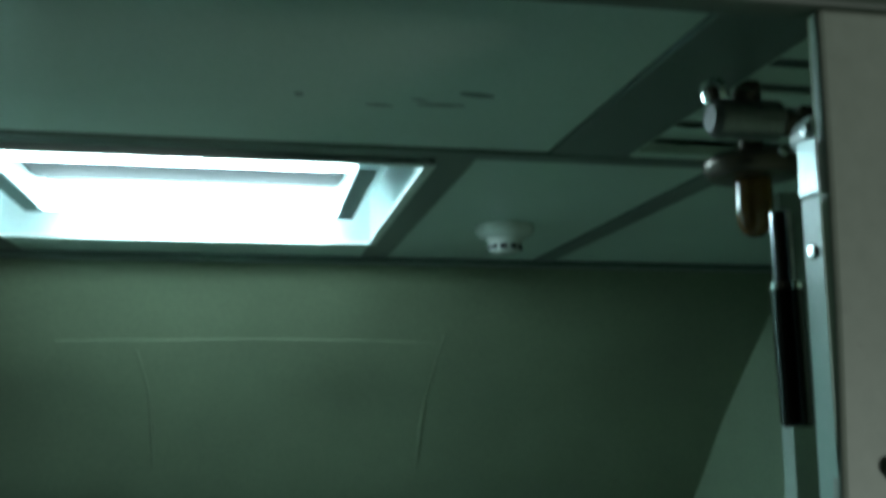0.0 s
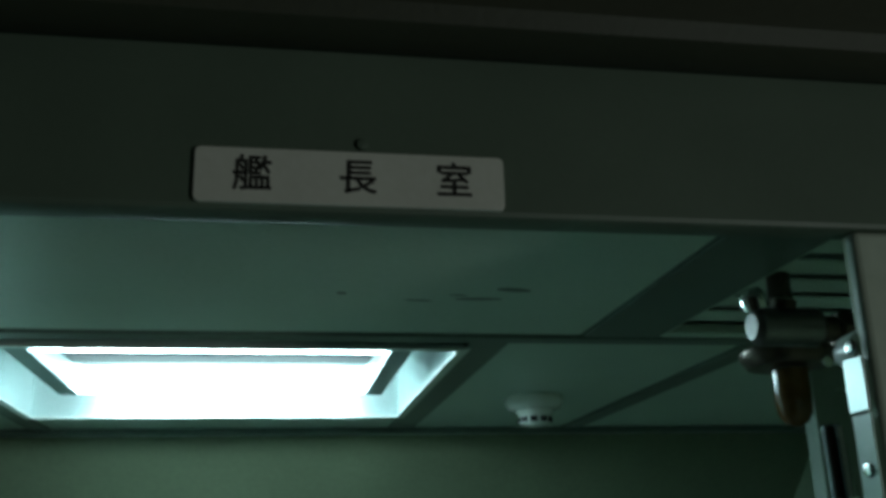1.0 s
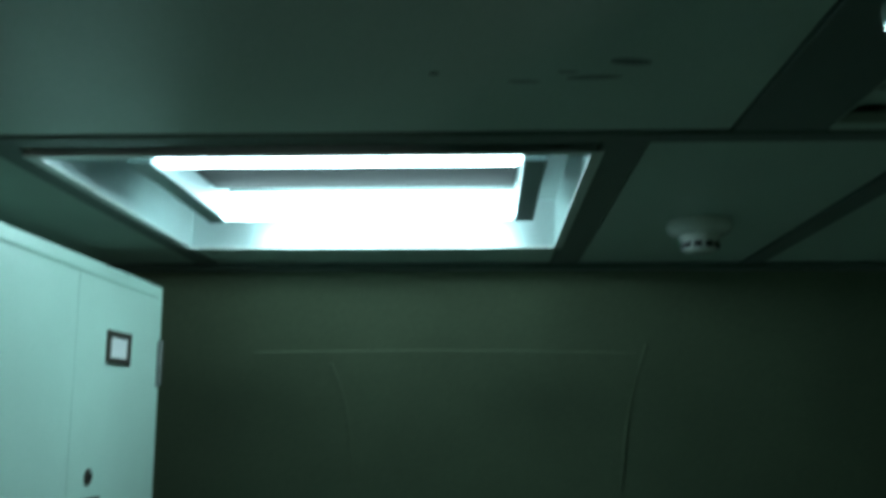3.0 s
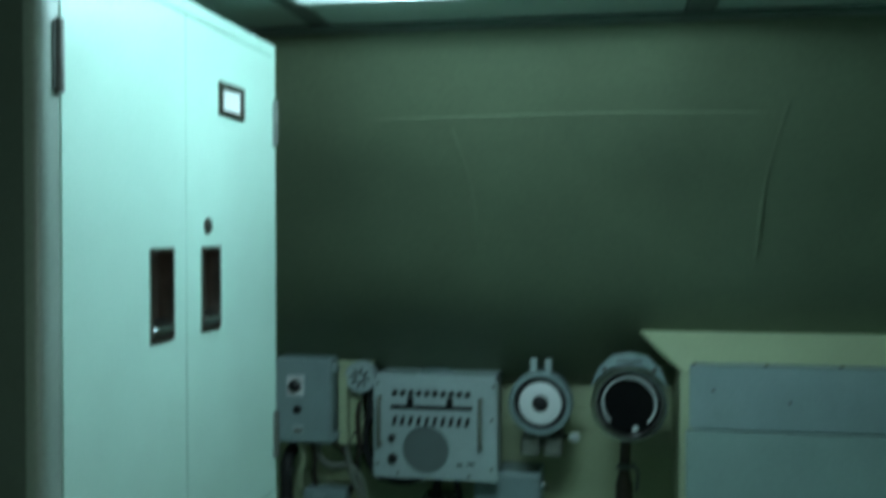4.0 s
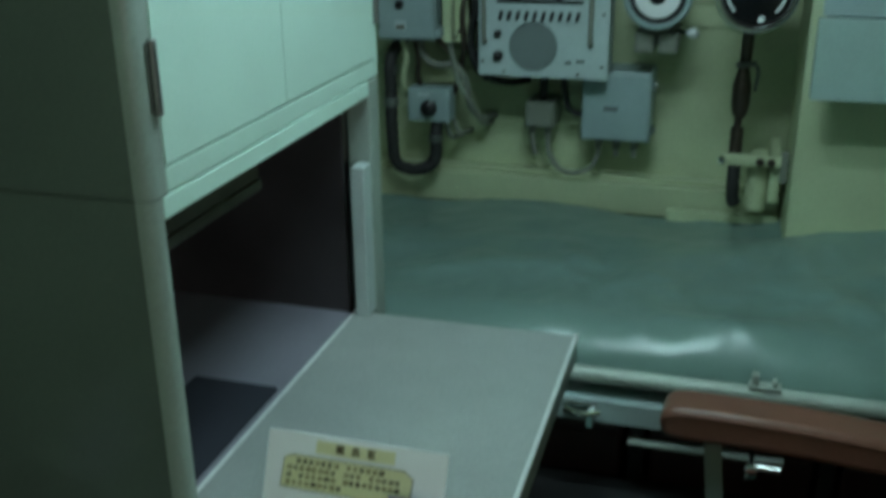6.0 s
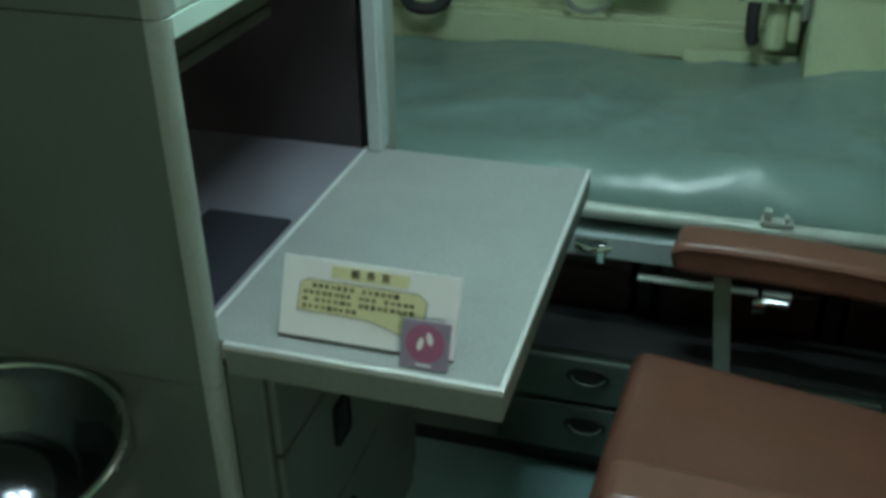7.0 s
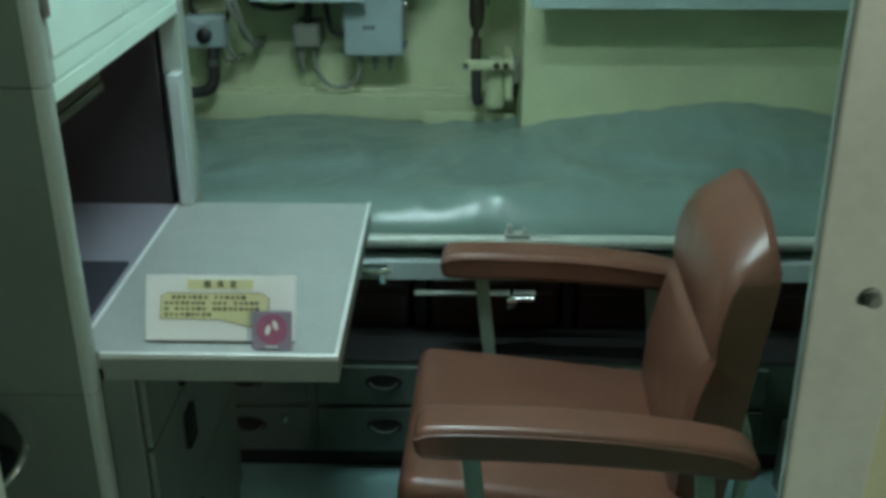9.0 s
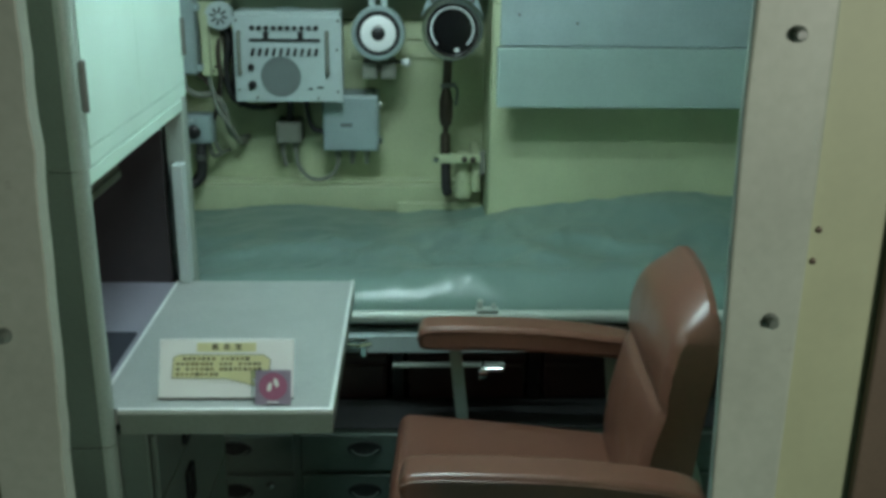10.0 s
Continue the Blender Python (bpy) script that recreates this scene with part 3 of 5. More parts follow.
unit = thing("writing_cabinet", (-0.7, 1.47, 0), "grey-mint steel cabinet with an open writing niche", "cabinet")
# near sides of the cabinet take the same shaded enamel
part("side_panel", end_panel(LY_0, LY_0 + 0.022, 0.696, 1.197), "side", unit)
part("corner_post", corner_post(LY_0, LY_0 + 0.023, 0.696, 1.197), "shelf_mint", unit)
part("lower_corner_post", corner_post(LY_0, LY_0 + 0.023, 0.0, 0.6945), "shelf_mint", unit)
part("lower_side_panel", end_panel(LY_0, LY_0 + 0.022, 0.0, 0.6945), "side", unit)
part("post", box(FX - 0.045, FX, 1.795, LY_1, 0.0, 1.197, 0.004), "shelf_mint", unit)
part("far_side", box(XL + 0.003, FX - 0.046, LY_1 - 0.016, LY_1, 0.0, 1.197, 0.002), "shelf_mint", unit)
part("front_rail", box(FX - 0.02, FX + 0.0005, LY_0 + 0.024, 1.794, 1.170, 1.197, 0.002), "mint", unit)
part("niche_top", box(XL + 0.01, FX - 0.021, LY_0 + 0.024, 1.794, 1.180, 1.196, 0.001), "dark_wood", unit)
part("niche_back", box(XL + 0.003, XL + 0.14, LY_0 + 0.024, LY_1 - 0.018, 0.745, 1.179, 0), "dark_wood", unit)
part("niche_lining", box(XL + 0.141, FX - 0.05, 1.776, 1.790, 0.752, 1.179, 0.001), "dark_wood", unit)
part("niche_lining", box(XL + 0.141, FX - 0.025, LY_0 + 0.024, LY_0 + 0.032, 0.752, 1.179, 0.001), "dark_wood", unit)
part("niche_floor", box(XL + 0.141, -0.482, LY_0 + 0.033, 1.775, 0.735, 0.757, 0.001), "niche_floor", unit, "violet-grey laminate shelf")
part("upright_strip", box(FX - 0.026, FX - 0.0005, 1.752, 1.7935, 0.762, 1.050, 0.002), "panel", unit)
part("front_panel", box(FX - 0.016, FX - 0.004, LY_0 + 0.024, 1.794, 0.10, 0.715, 0.002), "under", unit)
part("niche_baffle", merged(box(FX - 0.068, FX - 0.055, LY_0 + 0.033, 1.47, 1.095, 1.112, 0.002), box(FX - 0.064, FX - 0.059, LY_0 + 0.033, 1.47, 1.112, 1.180, 0.001)), "bronze", unit, "dull metal lip under the niche top")

board = thing("writing_board", (-0.25, 1.45, 0.70), "grey laminate fold-out writing board with bright metal edging", "desk")
part("top", box(-0.4725, -0.0605, 1.1213, 1.777, 0.728, DZ - 0.0005, 0.001), "laminate", board)
part("edging", box(-0.434, -0.052, 1.112, 1.121, 0.7525, DZ + 0.0015, 0.0012), "edge", board, "bright aluminium edge strip")
part("edging", box(-0.060, -0.052, 1.1212, 1.780, 0.7525, DZ + 0.0015, 0.0012), "edge", board, "bright aluminium edge strip")
part("hinge_strip", rod((-0.476, 1.12, DZ - 0.001), (-0.476, 1.775, DZ - 0.001), 0.0038, 10), "edge", board, "long piano hinge")
part("underside", box(-0.422, -0.062, 1.122, 1.774, 0.712, 0.727, 0.002), "shelf_mint", board)
part("apron", merged(box(-0.432, -0.0535, 1.1135, 1.1182, 0.712, 0.752, 0.001), box(-0.0582, -0.0535, 1.1185, 1.779, 0.712, 0.752, 0.001)), "apron", board)

ped = thing("drawer_pedestal", (-0.41, 1.41, 0), "dark green steel drawer pedestal under the writing board", "drawers")
part("body", box(FX - 0.003, -0.388, 1.122, 1.715, 0.0, 0.708, 0.004), "under", ped)
for y0, y1, z0, z1, hy in ((1.132, 1.705, 0.565, 0.698, 1.335), (1.132, 1.705, 0.335, 0.557, 1.335), (1.132, 1.705, 0.07, 0.327, 1.335)):
    dr = part("drawer", box(-0.3875, -0.375, y0, y1, z0, z1, 0.004), "under", ped)
    part("handle", box(-0.3758, -0.3685, hy - 0.026, hy + 0.022, z1 - 0.115, z1 - 0.045, 0.004), "black", dr, "black recessed pull")
    part("handle_rim", ring_slab(round_rect(hy - 0.030, hy + 0.026, z1 - 0.119, z1 - 0.041, 0.006, 3), round_rect(hy - 0.024, hy + 0.020, z1 - 0.113, z1 - 0.047, 0.005, 3), -0.3752, -0.3665, "x"), "void", dr)

pad = solid("blotting_pad", slab(round_rect(-0.64, -0.49, 1.145, 1.462, 0.006, 3), DZ - 0.0025, DZ + 0.002, "z", 0.0008), "pad", "dark blue-black pad lying in the writing niche", "desk pad")

# the folded card and the small square stand on the board
card = thing("information_card", (-0.25, 1.17, DZ + 0.001), "white folded card with a yellow speech bubble", "card")
CW0, CW1 = -0.371, -0.127
front = (Matrix.Translation((0, 1.152, DZ + 0.002)) @ Matrix.Rotation(radians(-25), 4, "X") @ Matrix.Diagonal((1, 1, 0.94, 1)))
HC = 0.116
part("front_leaf", moved(box(CW0, CW1, 0, 0.0012, 0, HC, 0.0003, 1), front), "paper", card)
rear = Matrix.Translation((0, 1.152 + 2 * 0.94 * HC * math.sin(radians(25)) + 0.0015, DZ + 0.002)) @ Matrix.Rotation(radians(25), 4, "X") @ Matrix.Diagonal((1, 1, 0.94, 1))
part("rear_leaf", moved(box(CW0 + 0.03, CW1 - 0.05, -0.0012, 0, 0, HC, 0.0003, 1), rear), "paper", card)
part("dark_edge", moved(box(CW0, CW1, -0.0012, -0.0002, 0.0005, 0.003, 0), front), "ink", card)
part("title_strip", moved(box(-0.303, -0.196, -0.0007, -0.0001, 0.0915, 0.1085, 0), front), "yellow_paper", card, "yellow title strip")
for k, ch in enumerate("艦長室"):
    letters("title_character", ch, front @ pose(-0.270 + 0.021 * k, -0.0009, 0.100, 90, 0, 0), 0.0125, "faded_ink", card)


def bubble(grow):
    g = grow
    return [(-0.347 - g, 0.041 - g), (-0.25, 0.040 - g), (-0.232, 0.0355 - g), (-0.196 + g, 0.0255 - g), (-0.203 + 0.3 * g, 0.039), (-0.172 + g, 0.043 - g), (-0.170 + g, 0.076), (-0.182, 0.085 + g), (-0.335, 0.085 + g), (-0.345 - g, 0.080)]


part("bubble_outline", moved(slab(bubble(0.0010), -0.0006, -0.0001, "y", 0), front), "ink", card)
part("speech_bubble", moved(slab(bubble(0), -0.0010, -0.0006, "y", 0), front), "yellow_paper", card, "yellow printed speech bubble")
rnd = random.Random(11)
# four lines of print too small to read: a bar for each character
for row, (x0, count, gaps) in enumerate(((-0.328, 14, (7,)), (-0.340, 18, (8, 12)), (-0.340, 18, (1, 8)), (-0.340, 9, ()))):
    for k in range(count):
        if k in gaps:
            continue
        x, z = x0 + 0.0087 * k, 0.0778 - 0.0100 * row
        w, h = rnd.uniform(0.0050, 0.0074), rnd.uniform(0.0040, 0.0066)
        part("text_bar", moved(box(x, x + w, -0.0014, -0.0010, z - h / 2, z + h / 2, 0), front), "print_ink" if rnd.random() < 0.55 else "faded_ink", card)

stand = thing("square_stand", (-0.16, 1.135, DZ + 0.001), "small mauve square stand with a pink disc", "card stand")
lean = Matrix.Translation((0, 1.130, DZ + 0.002)) @ Matrix.Rotation(radians(-22), 4, "X") @ Matrix.Diagonal((1, 1, 0.96, 1))
part("plate", moved(box(-0.193, -0.129, 0, 0.003, 0, 0.064, 0.0008), lean), "mauve", stand)
part("disc", moved(lathe((-0.161, -0.0001, 0.034), (0, -1, 0), [(0, 0), (0.0255, 0), (0.0255, 0.0006), (0, 0.0006)], 32), lean), "pink", stand, "pink printed disc")
for dx, dz, r in ((-0.0062, -0.003, 12), (0.0055, 0.005, -18)):
    el = moved(lathe((0, 0, 0), (0, -1, 0), [(0, 0), (0.0042, 0), (0.0042, 0.0004), (0, 0.0004)], 20), Matrix.Diagonal((1, 1, 2.1, 1)))
    part("white_mark", moved(el, lean @ Matrix.Translation((-0.161 + dx, -0.0008, 0.036 + dz)) @ Matrix.Rotation(radians(r), 4, "Y")), "paper", stand)
part("caption_bar", moved(box(-0.171, -0.151, -0.0008, -0.0002, 0.0035, 0.0060, 0), lean), "paper", stand)
part("foot", moved(box(-0.175, -0.147, 0.0035, 0.020, -0.001, 0.002, 0.0005), Matrix.Translation((0, 1.130, DZ + 0.002))), "mauve", stand)

# ---- wash basin on the cabinet's side ----
basin = thing("wash_basin", (-0.680, 0.902, 0.55), "polished stainless steel round wash basin on the cabinet", "wash basin")
R = 0.190
bowl = lathe((-0.680, 0.902, 0.0), (0, 0, 1), [(0, 0.622), (0.116, 0.622), (0.124, 0.627), (0.140, 0.650), (0.158, 0.672), (R - 0.012, 0.688), (R - 0.003, 0.693), (R, 0.690), (R - 0.001, 0.684),
                                             (R - 0.016, 0.680), (0.156, 0.664), (0.136, 0.642), (0.120, 0.616), (0, 0.614)], 48)
part("bowl", bowl, "bowl", basin)
part("lid", lathe((-0.680, 0.902, 0.6225), (0, 0, 1), [(0.116, 0.0), *[(0.148 * math.sin(radians(a)), 0.148 * math.cos(radians(a)) - 0.0925) for a in range(50, 0, -5)], (0, 0.0555)], 48), "bowl", basin, "domed satin steel lid in the bowl")
part("rim", lathe((-0.680, 0.902, 0.6915), (0, 0, 1), [(R - 0.010, 0.0), (R - 0.006, 0.004), (R - 0.001, 0.004), (R + 0.002, 0.0), (R - 0.004, -0.002), (R - 0.010, 0.0)], 56), "chrome", basin)
part("bracket", box(-0.745, -0.585, 1.04, LY_0 - 0.0005, 0.56, 0.63, 0.006), "steel", basin)
part("waste_pipe", hose([(-0.680, 0.902, 0.616), (-0.680, 0.902, 0.45), (-0.680, 0.98, 0.40), (-0.680, LY_0 - 0.002, 0.40)], 0.016, 14), "steel", basin)

# ---- the bunk ----
bunk = thing("bunk", (0.15, 2.4, 0.3), "bunk with a shiny teal vinyl mattress and steel rail", "bunk bed")


def soft(a, b, v):
    k = max(0.0, min(1.0, (v - a) / (b - a)))
    return k * k * (3 - 2 * k)


def mattress_height(x, y):
    """Top of the mattress: it sinks towards the wall, and swells against the casing at one end."""
    sag = -0.045 * soft(2.35, 2.9, y) * (1 - soft(0.1, 0.5, x)) + 0.02 * math.exp(-((x + 0.30) / 0.20) ** 2) * soft(2.4, 2.9, y)
    swell = (0.044 * soft(0.18, 0.50, x) * (1 - soft(2.66, 2.74, y)) + 0.040 * soft(0.5, 0.95, x)) * soft(2.10, 2.62, y) - 0.03 * soft(1.0, 1.3, x) * soft(2.3, 2.6, y)
    p = Vector((x * 3.1, y * 4.0, 0.3))
    folds = 0.012 * noise.noise(p) + 0.0025 * noise.noise(p * 2.1)
    crease = 0.0
    for cx, cy, ang, ln, h in ((0.12, 2.11, -24, 0.15, 0.012), (0.33, 2.12, 30, 0.20, 0.016), (0.58, 2.18, -30, 0.20, 0.014), (-0.35, 2.32, 18, 0.30, 0.012), (0.05, 2.40, 55, 0.26, 0.009), (0.85, 2.28, 40, 0.25, 0.011),
                               (-0.60, 2.2, 35, 0.2, 0.010)):
        a = radians(ang)
        u, v = (x - cx) * math.cos(a) + (y - cy) * math.sin(a), -(x - cx) * math.sin(a) + (y - cy) * math.cos(a)
        crease += h * math.exp(-(u / ln) ** 2) * math.exp(-(v / 0.055) ** 2)
    ridge = math.exp(-(noise.noise(Vector((x * 4.2 + y * 2.0, y * 6.5 - x * 1.5, 8.0))) / 0.16) ** 2)
    tents = 0.0
    for q, size, h in ((1.3, 3.4, 0.036), (5.9, 7.5, 0.012), (9.4, 15.0, 0.0040), (2.2, 31.0, 0.0016)):
        h *= soft(2.03, 2.28, y) if size < 4 else 0.35 + 0.65 * soft(2.03, 2.28, y) if size < 10 else 1.0
        tents += h * (0.35 - abs(noise.noise(Vector((size * (x + 0.45 * y), size * (0.8 * y - 0.55 * x), q)))))
    crease += tents * soft(1.975, 2.03, y) * (1 - 0.5 * soft(2.5, 2.8, y))
    crumple = 0.0012 * noise.noise(Vector((x * 9, y * 13, 4.0))) * (1 - 0.6 * soft(2.1, 2.5, y)) + 0.002 * ridge
    return 0.652 + crumple + sag + swell + folds * soft(1.98, 2.12, y) + crease


def mattress():
    bm = bmesh.new()
    rows = []
    nx, ny = 260, 84
    for i in range(nx + 1):
        x = XL + 0.006 + (XR - 0.012 - XL) * i / nx
        rowv = []
        wob = 0.006 * noise.noise(Vector((x * 5, 0, 7.7))) + 0.004 * noise.noise(Vector((x * 14, 3, 1.1)))
        for y, z in ((2.05, 0.5555), (1.992, 0.556), (1.980 + wob, 0.562), (1.973 + wob, 0.580)):
            rowv.append(bm.verts.new((x, y, z)))
        for j in range(ny + 1):
            y = 1.972 + wob * (1 - j / ny) + (2.900 - 1.972) * (j / ny) ** 1.7
            d, r = y - 1.972 - wob * (1 - j / ny), 0.120 + 0.012 * noise.noise(Vector((x * 5, 9, 2)))
            drop = 0.086 * (1 - math.sqrt(max(0.0, 1 - ((r - d) / r) ** 2))) if d < r else 0.0
            roll = (0.018 + 0.008 * noise.noise(Vector((x * 4.3, 1, 5)))) * math.exp(-((y - 2.065) / 0.11) ** 2)
            rowv.append(bm.verts.new((x, y, mattress_height(x, y) + roll - drop)))
        rowv.append(bm.verts.new((x, 2.900, 0.555)))
        rows.append(rowv)
    for a, b in zip(rows, rows[1:]):
        for k in range(len(a) - 1):
            bm.faces.new((a[k], b[k], b[k + 1], a[k + 1]))
        bm.faces.new((a[-1], b[-1], b[0], a[0]))
    bm.faces.new(rows[0])
    bm.faces.new(rows[-1][::-1])
    bmesh.ops.recalc_face_normals(bm, faces=bm.faces[:])
    return bm


part("mattress", mattress(), "vinyl", bunk, "creased shiny teal vinyl mattress")
part("rail", rod((-0.60, 1.950, 0.594), (XR - 0.004, 1.950, 0.594), 0.0170, 20), "rail", bunk, "worn grey-green steel rail")
part("side_plate", merged(box(-0.43, XR - 0.004, 1.927, 1.933, 0.500, 0.548, 0.001), box(-0.43, XR - 0.004, 1.933, 1.999, 0.542, 0.548, 0.001)), "panel", bunk, "grey painted steel side plate")
part("bar", box(0.035, 0.335, 1.927, 1.952, 0.456, 0.465, 0.002), "rail", bunk)
part("base", box(XL + 0.004, XR - 0.004, 2.002, 2.90, 0.545, 0.5545, 0), "under", bunk)
for x in (0.285, 0.86):
    cl = part("clamp", merged(box(x - 0.030, x + 0.030, 1.936, 1.964, 0.6085, 0.618, 0.002), box(x - 0.026, x - 0.012, 1.940, 1.960, 0.618, 0.640, 0.003), box(x + 0.012, x + 0.022, 1.940, 1.960, 0.618, 0.630, 0.003)), "rail", bunk)
    for dx in (-0.014, 0.014):
        part("wing_nut", merged(rod((x + dx, 1.950, 0.584), (x + dx, 1.926, 0.582), 0.0075, 12), moved(box(-0.013, 0.013, -0.002, 0.002, -0.006, 0.006, 0.0015), Matrix.Translation((x + dx, 1.922, 0.582)) @ Matrix.Rotation(radians(25 if dx > 0 else -30), 4, "Y"))), "chrome", cl)
for x in (-0.06, 0.88):
    part("latch", merged(box(x - 0.035, x + 0.03, 1.913, 1.9265, 0.534, 0.546, 0.003), hose([(x - 0.03, 1.900, 0.539), (x, 1.890, 0.534), (x + 0.04, 1.901, 0.538)], 0.006, 8), box(x + 0.012, x + 0.028, 1.90, 1.9265, 0.500, 0.534, 0.002)), "chrome", bunk)
part("knob", merged(rod((0.275, 1.955, 0.460), (0.275, 1.905, 0.460), 0.007, 14), lathe((0.275, 1.908, 0.452), (0, -1, 0), [(0, 0), (0.013, 0), (0.016, 0.006), (0.012, 0.014), (0, 0.017)], 16),
                     rod((0.279, 1.91, 0.458), (0.330, 1.902, 0.461), 0.008, 12), rod((0.268, 1.905, 0.462), (0.266, 1.903, 0.432), 0.006, 10)), "chrome", bunk)
for x in (-0.75, 0.0475, 0.425):
    part("bearer", box(x - 0.015, x + 0.015, 2.003, 2.03, 0.3265, 0.545, 0.002), "black", bunk)

chest = thing("under_bunk_drawers", (0.15, 2.3, 0), "dark green steel drawers beneath the bunk with oval pulls", "drawers")
part("body", box(XL + 0.004, XR - 0.004, 1.838, 2.90, 0.055, 0.322, 0.004), "under", chest)
# added black sheet: shade under the bunk, laid over the drawers' top
part("top", box(XL + 0.004, XR - 0.004, 1.836, 2.10, 0.3225, 0.3262, 0.001), "rubber", chest, "black sheet standing for shade on the drawers")
part("plinth", box(XL + 0.004, XR - 0.004, 1.858, 2.88, 0.0, 0.0545, 0), "black", chest)
for x0, x1 in ((-0.52, -0.225), (-0.205, 0.14), (0.16, 0.52), (0.54, 0.90)):
    for z0, z1 in ((0.205, 0.312), (0.070, 0.192)):
        dr = part("drawer_front", box(x0, x1, 1.824, 1.8375, z0, z1, 0.004), "under", chest)
        xc, zc = (x0 + x1) / 2 - 0.005, (z0 + z1) / 2 + 0.014
        part("pull", moved(lathe((0, 0, 0), (0, -1, 0), [(0, 0.001), (0.028, 0.001), (0.033, 0.003), (0.036, 0.001), (0.036, -0.002), (0, -0.002)], 28), Matrix.Translation((xc, 1.8235, zc)) @ Matrix.Diagonal((1.25, 1, 0.62, 1))), "rubber", dr, "oval recessed pull")
        part("pull_rim", moved(hose([(-0.036, 0, -0.002), (-0.022, -0.006, -0.012), (0, -0.008, -0.016), (0.022, -0.006, -0.012), (0.036, 0, -0.002)], 0.0026, 8), Matrix.Translation((xc, 1.8225, zc))), "under", dr)
    part("knob", lathe((x0 + 0.235, 1.8235, 0.167), (0, -1, 0), [(0, 0), (0.006, 0), (0.006, 0.006), (0.009, 0.010), (0.006, 0.014), (0, 0.015)], 14), "steel", chest)
for x0, x1 in ((-0.55, 0.02), (0.075, 0.40), (0.45, 1.18)):
    crate = thing("storage_box", ((x0 + x1) / 2, 2.25, 0.3265), "dark maroon lidded box stowed under the bunk", "box", "boxes under the bunk")
    part("body", box(x0 + 0.003, x1 - 0.003, 2.001, 2.497, 0.3265, 0.431, 0.008), "maroon", crate)
    part("lid", box(x0, x1, 1.998, 2.5, 0.4315, 0.462, 0.006), "maroon", crate)

# ---- far wall: instruments ----
# blue-grey wall cabinet
wc = thing("wall_cabinet", (0.8, 2.62, 1.03), "blue-grey steel wall cabinet with two flat flaps", "cabinet")
part("body", box(0.368, 1.25, 2.540, BOX_Y - 0.001, 1.058, 1.376, 0.003), "blue", wc)
part("flap", slab([(2.5395, 1.2325), (2.528, 1.2335), (2.533, 1.384), (2.5395, 1.384)], 0.350, 1.27, "x", 0.002), "blue", wc)
part("flap", slab([(2.5395, 1.050), (2.505, 1.050), (2.510, 1.2295), (2.5395, 1.2295)], 0.342, 1.27, "x", 0.003), "flap", wc)
for x, z in ((0.362, 1.384), (0.53, 1.384), (0.70, 1.384)):
    part("stud", lathe((x, 2.552, z - 0.008), (0, 0, 1), [(0, 0), (0.006, 0), (0.006, 0.008), (0.003, 0.012), (0, 0.012)], 12), "bronze", wc)
for x, z in ((0.405, 1.325), (0.58, 1.30)):
    part("rivet", lathe((x, 2.5305, z), (0, -1, 0), [(0, 0), (0.004, 0), (0.003, 0.002), (0, 0.003)], 10), "bronze", wc)
cover = bmesh.new()
vs = [cover.verts.new(p) for p in ((0.345, BOX_Y - 0.01, 1.352), (XR - 0.004, BOX_Y - 0.01, 1.352), (XR - 0.004, 2.725, 1.447), (0.236, 2.725, 1.447))]
cover.faces.new(vs)
ex = bmesh.ops.extrude_face_region(cover, geom=cover.faces[:])
bmesh.ops.translate(cover, vec=(0, 0.010, -0.010), verts=[v for v in ex["geom"] if isinstance(v, bmesh.types.BMVert)])
bmesh.ops.recalc_face_normals(cover, faces=cover.faces[:])
structure("trim_cover", cover, "cream", "sloping cream cover sheet")
structure("trim_sill", box(0.03, 0.330, 2.885, 2.900, 0.595, 0.642, 0.004), "cream", "cream sill strip over the mattress")

# switch box
PB, WB = YB - 0.001, 2.959       # what hangs on the wall reaches it, some of it on mounts
sw = thing("switch_box", (-0.70, 2.93, 1.09), "blue-grey steel switch box with black knobs", "switch box")
part("back_plate", slab([(-0.83, 1.085), (-0.545, 1.085), (-0.545, 1.10), (-0.562, 1.31), (-0.50, 1.33), (-0.53, 1.375), (-0.83, 1.372)], 2.885, 2.897, "y", 0.003), "cream", sw)
part("mount", box(-0.80, -0.57, 2.897, PB, 1.10, 1.26, 0.002), "cream", sw)
body = part("body", box(-0.788, -0.622, 2.805, 2.884, 1.097, 1.345, 0.008), "blue", sw)
part("lid", box(-0.783, -0.627, 2.7985, 2.8045, 1.103, 1.339, 0.003), "blue", sw)
part("dial_plate", box(-0.751, -0.700, 2.7965, 2.7983, 1.236, 1.294, 0.002), "paper", sw)
part("knob", lathe((-0.725, 2.7965, 1.265), (0, -1, 0), [(0, 0), (0.018, 0), (0.017, 0.014), (0.010, 0.020), (0, 0.021)], 20), "black", sw)
part("knob", lathe((-0.719, 2.7983, 1.197), (0, -1, 0), [(0, 0), (0.012, 0), (0.011, 0.010), (0, 0.012)], 18), "black", sw)
part("name_bar", box(-0.735, -0.702, 2.7968, 2.7983, 1.128, 1.153, 0.0005), "panel", sw)
part("name_bar", box(-0.731, -0.706, 2.7958, 2.7968, 1.131, 1.140, 0.0003), "faded_ink", sw)
for x, z in ((-0.585, 1.10), (-0.60, 1.35), (-0.815, 1.36), (-0.575, 1.115)):
    part("screw", lathe((x, 2.885, z), (0, -1, 0), [(0, 0), (0.006, 0), (0.005, 0.004), (0, 0.005)], 12), "bronze", sw)
for z in (1.12, 1.315):
    part("clasp", box(-0.622, -0.606, 2.81, 2.84, z - 0.012, z + 0.012, 0.003), "blue", sw)
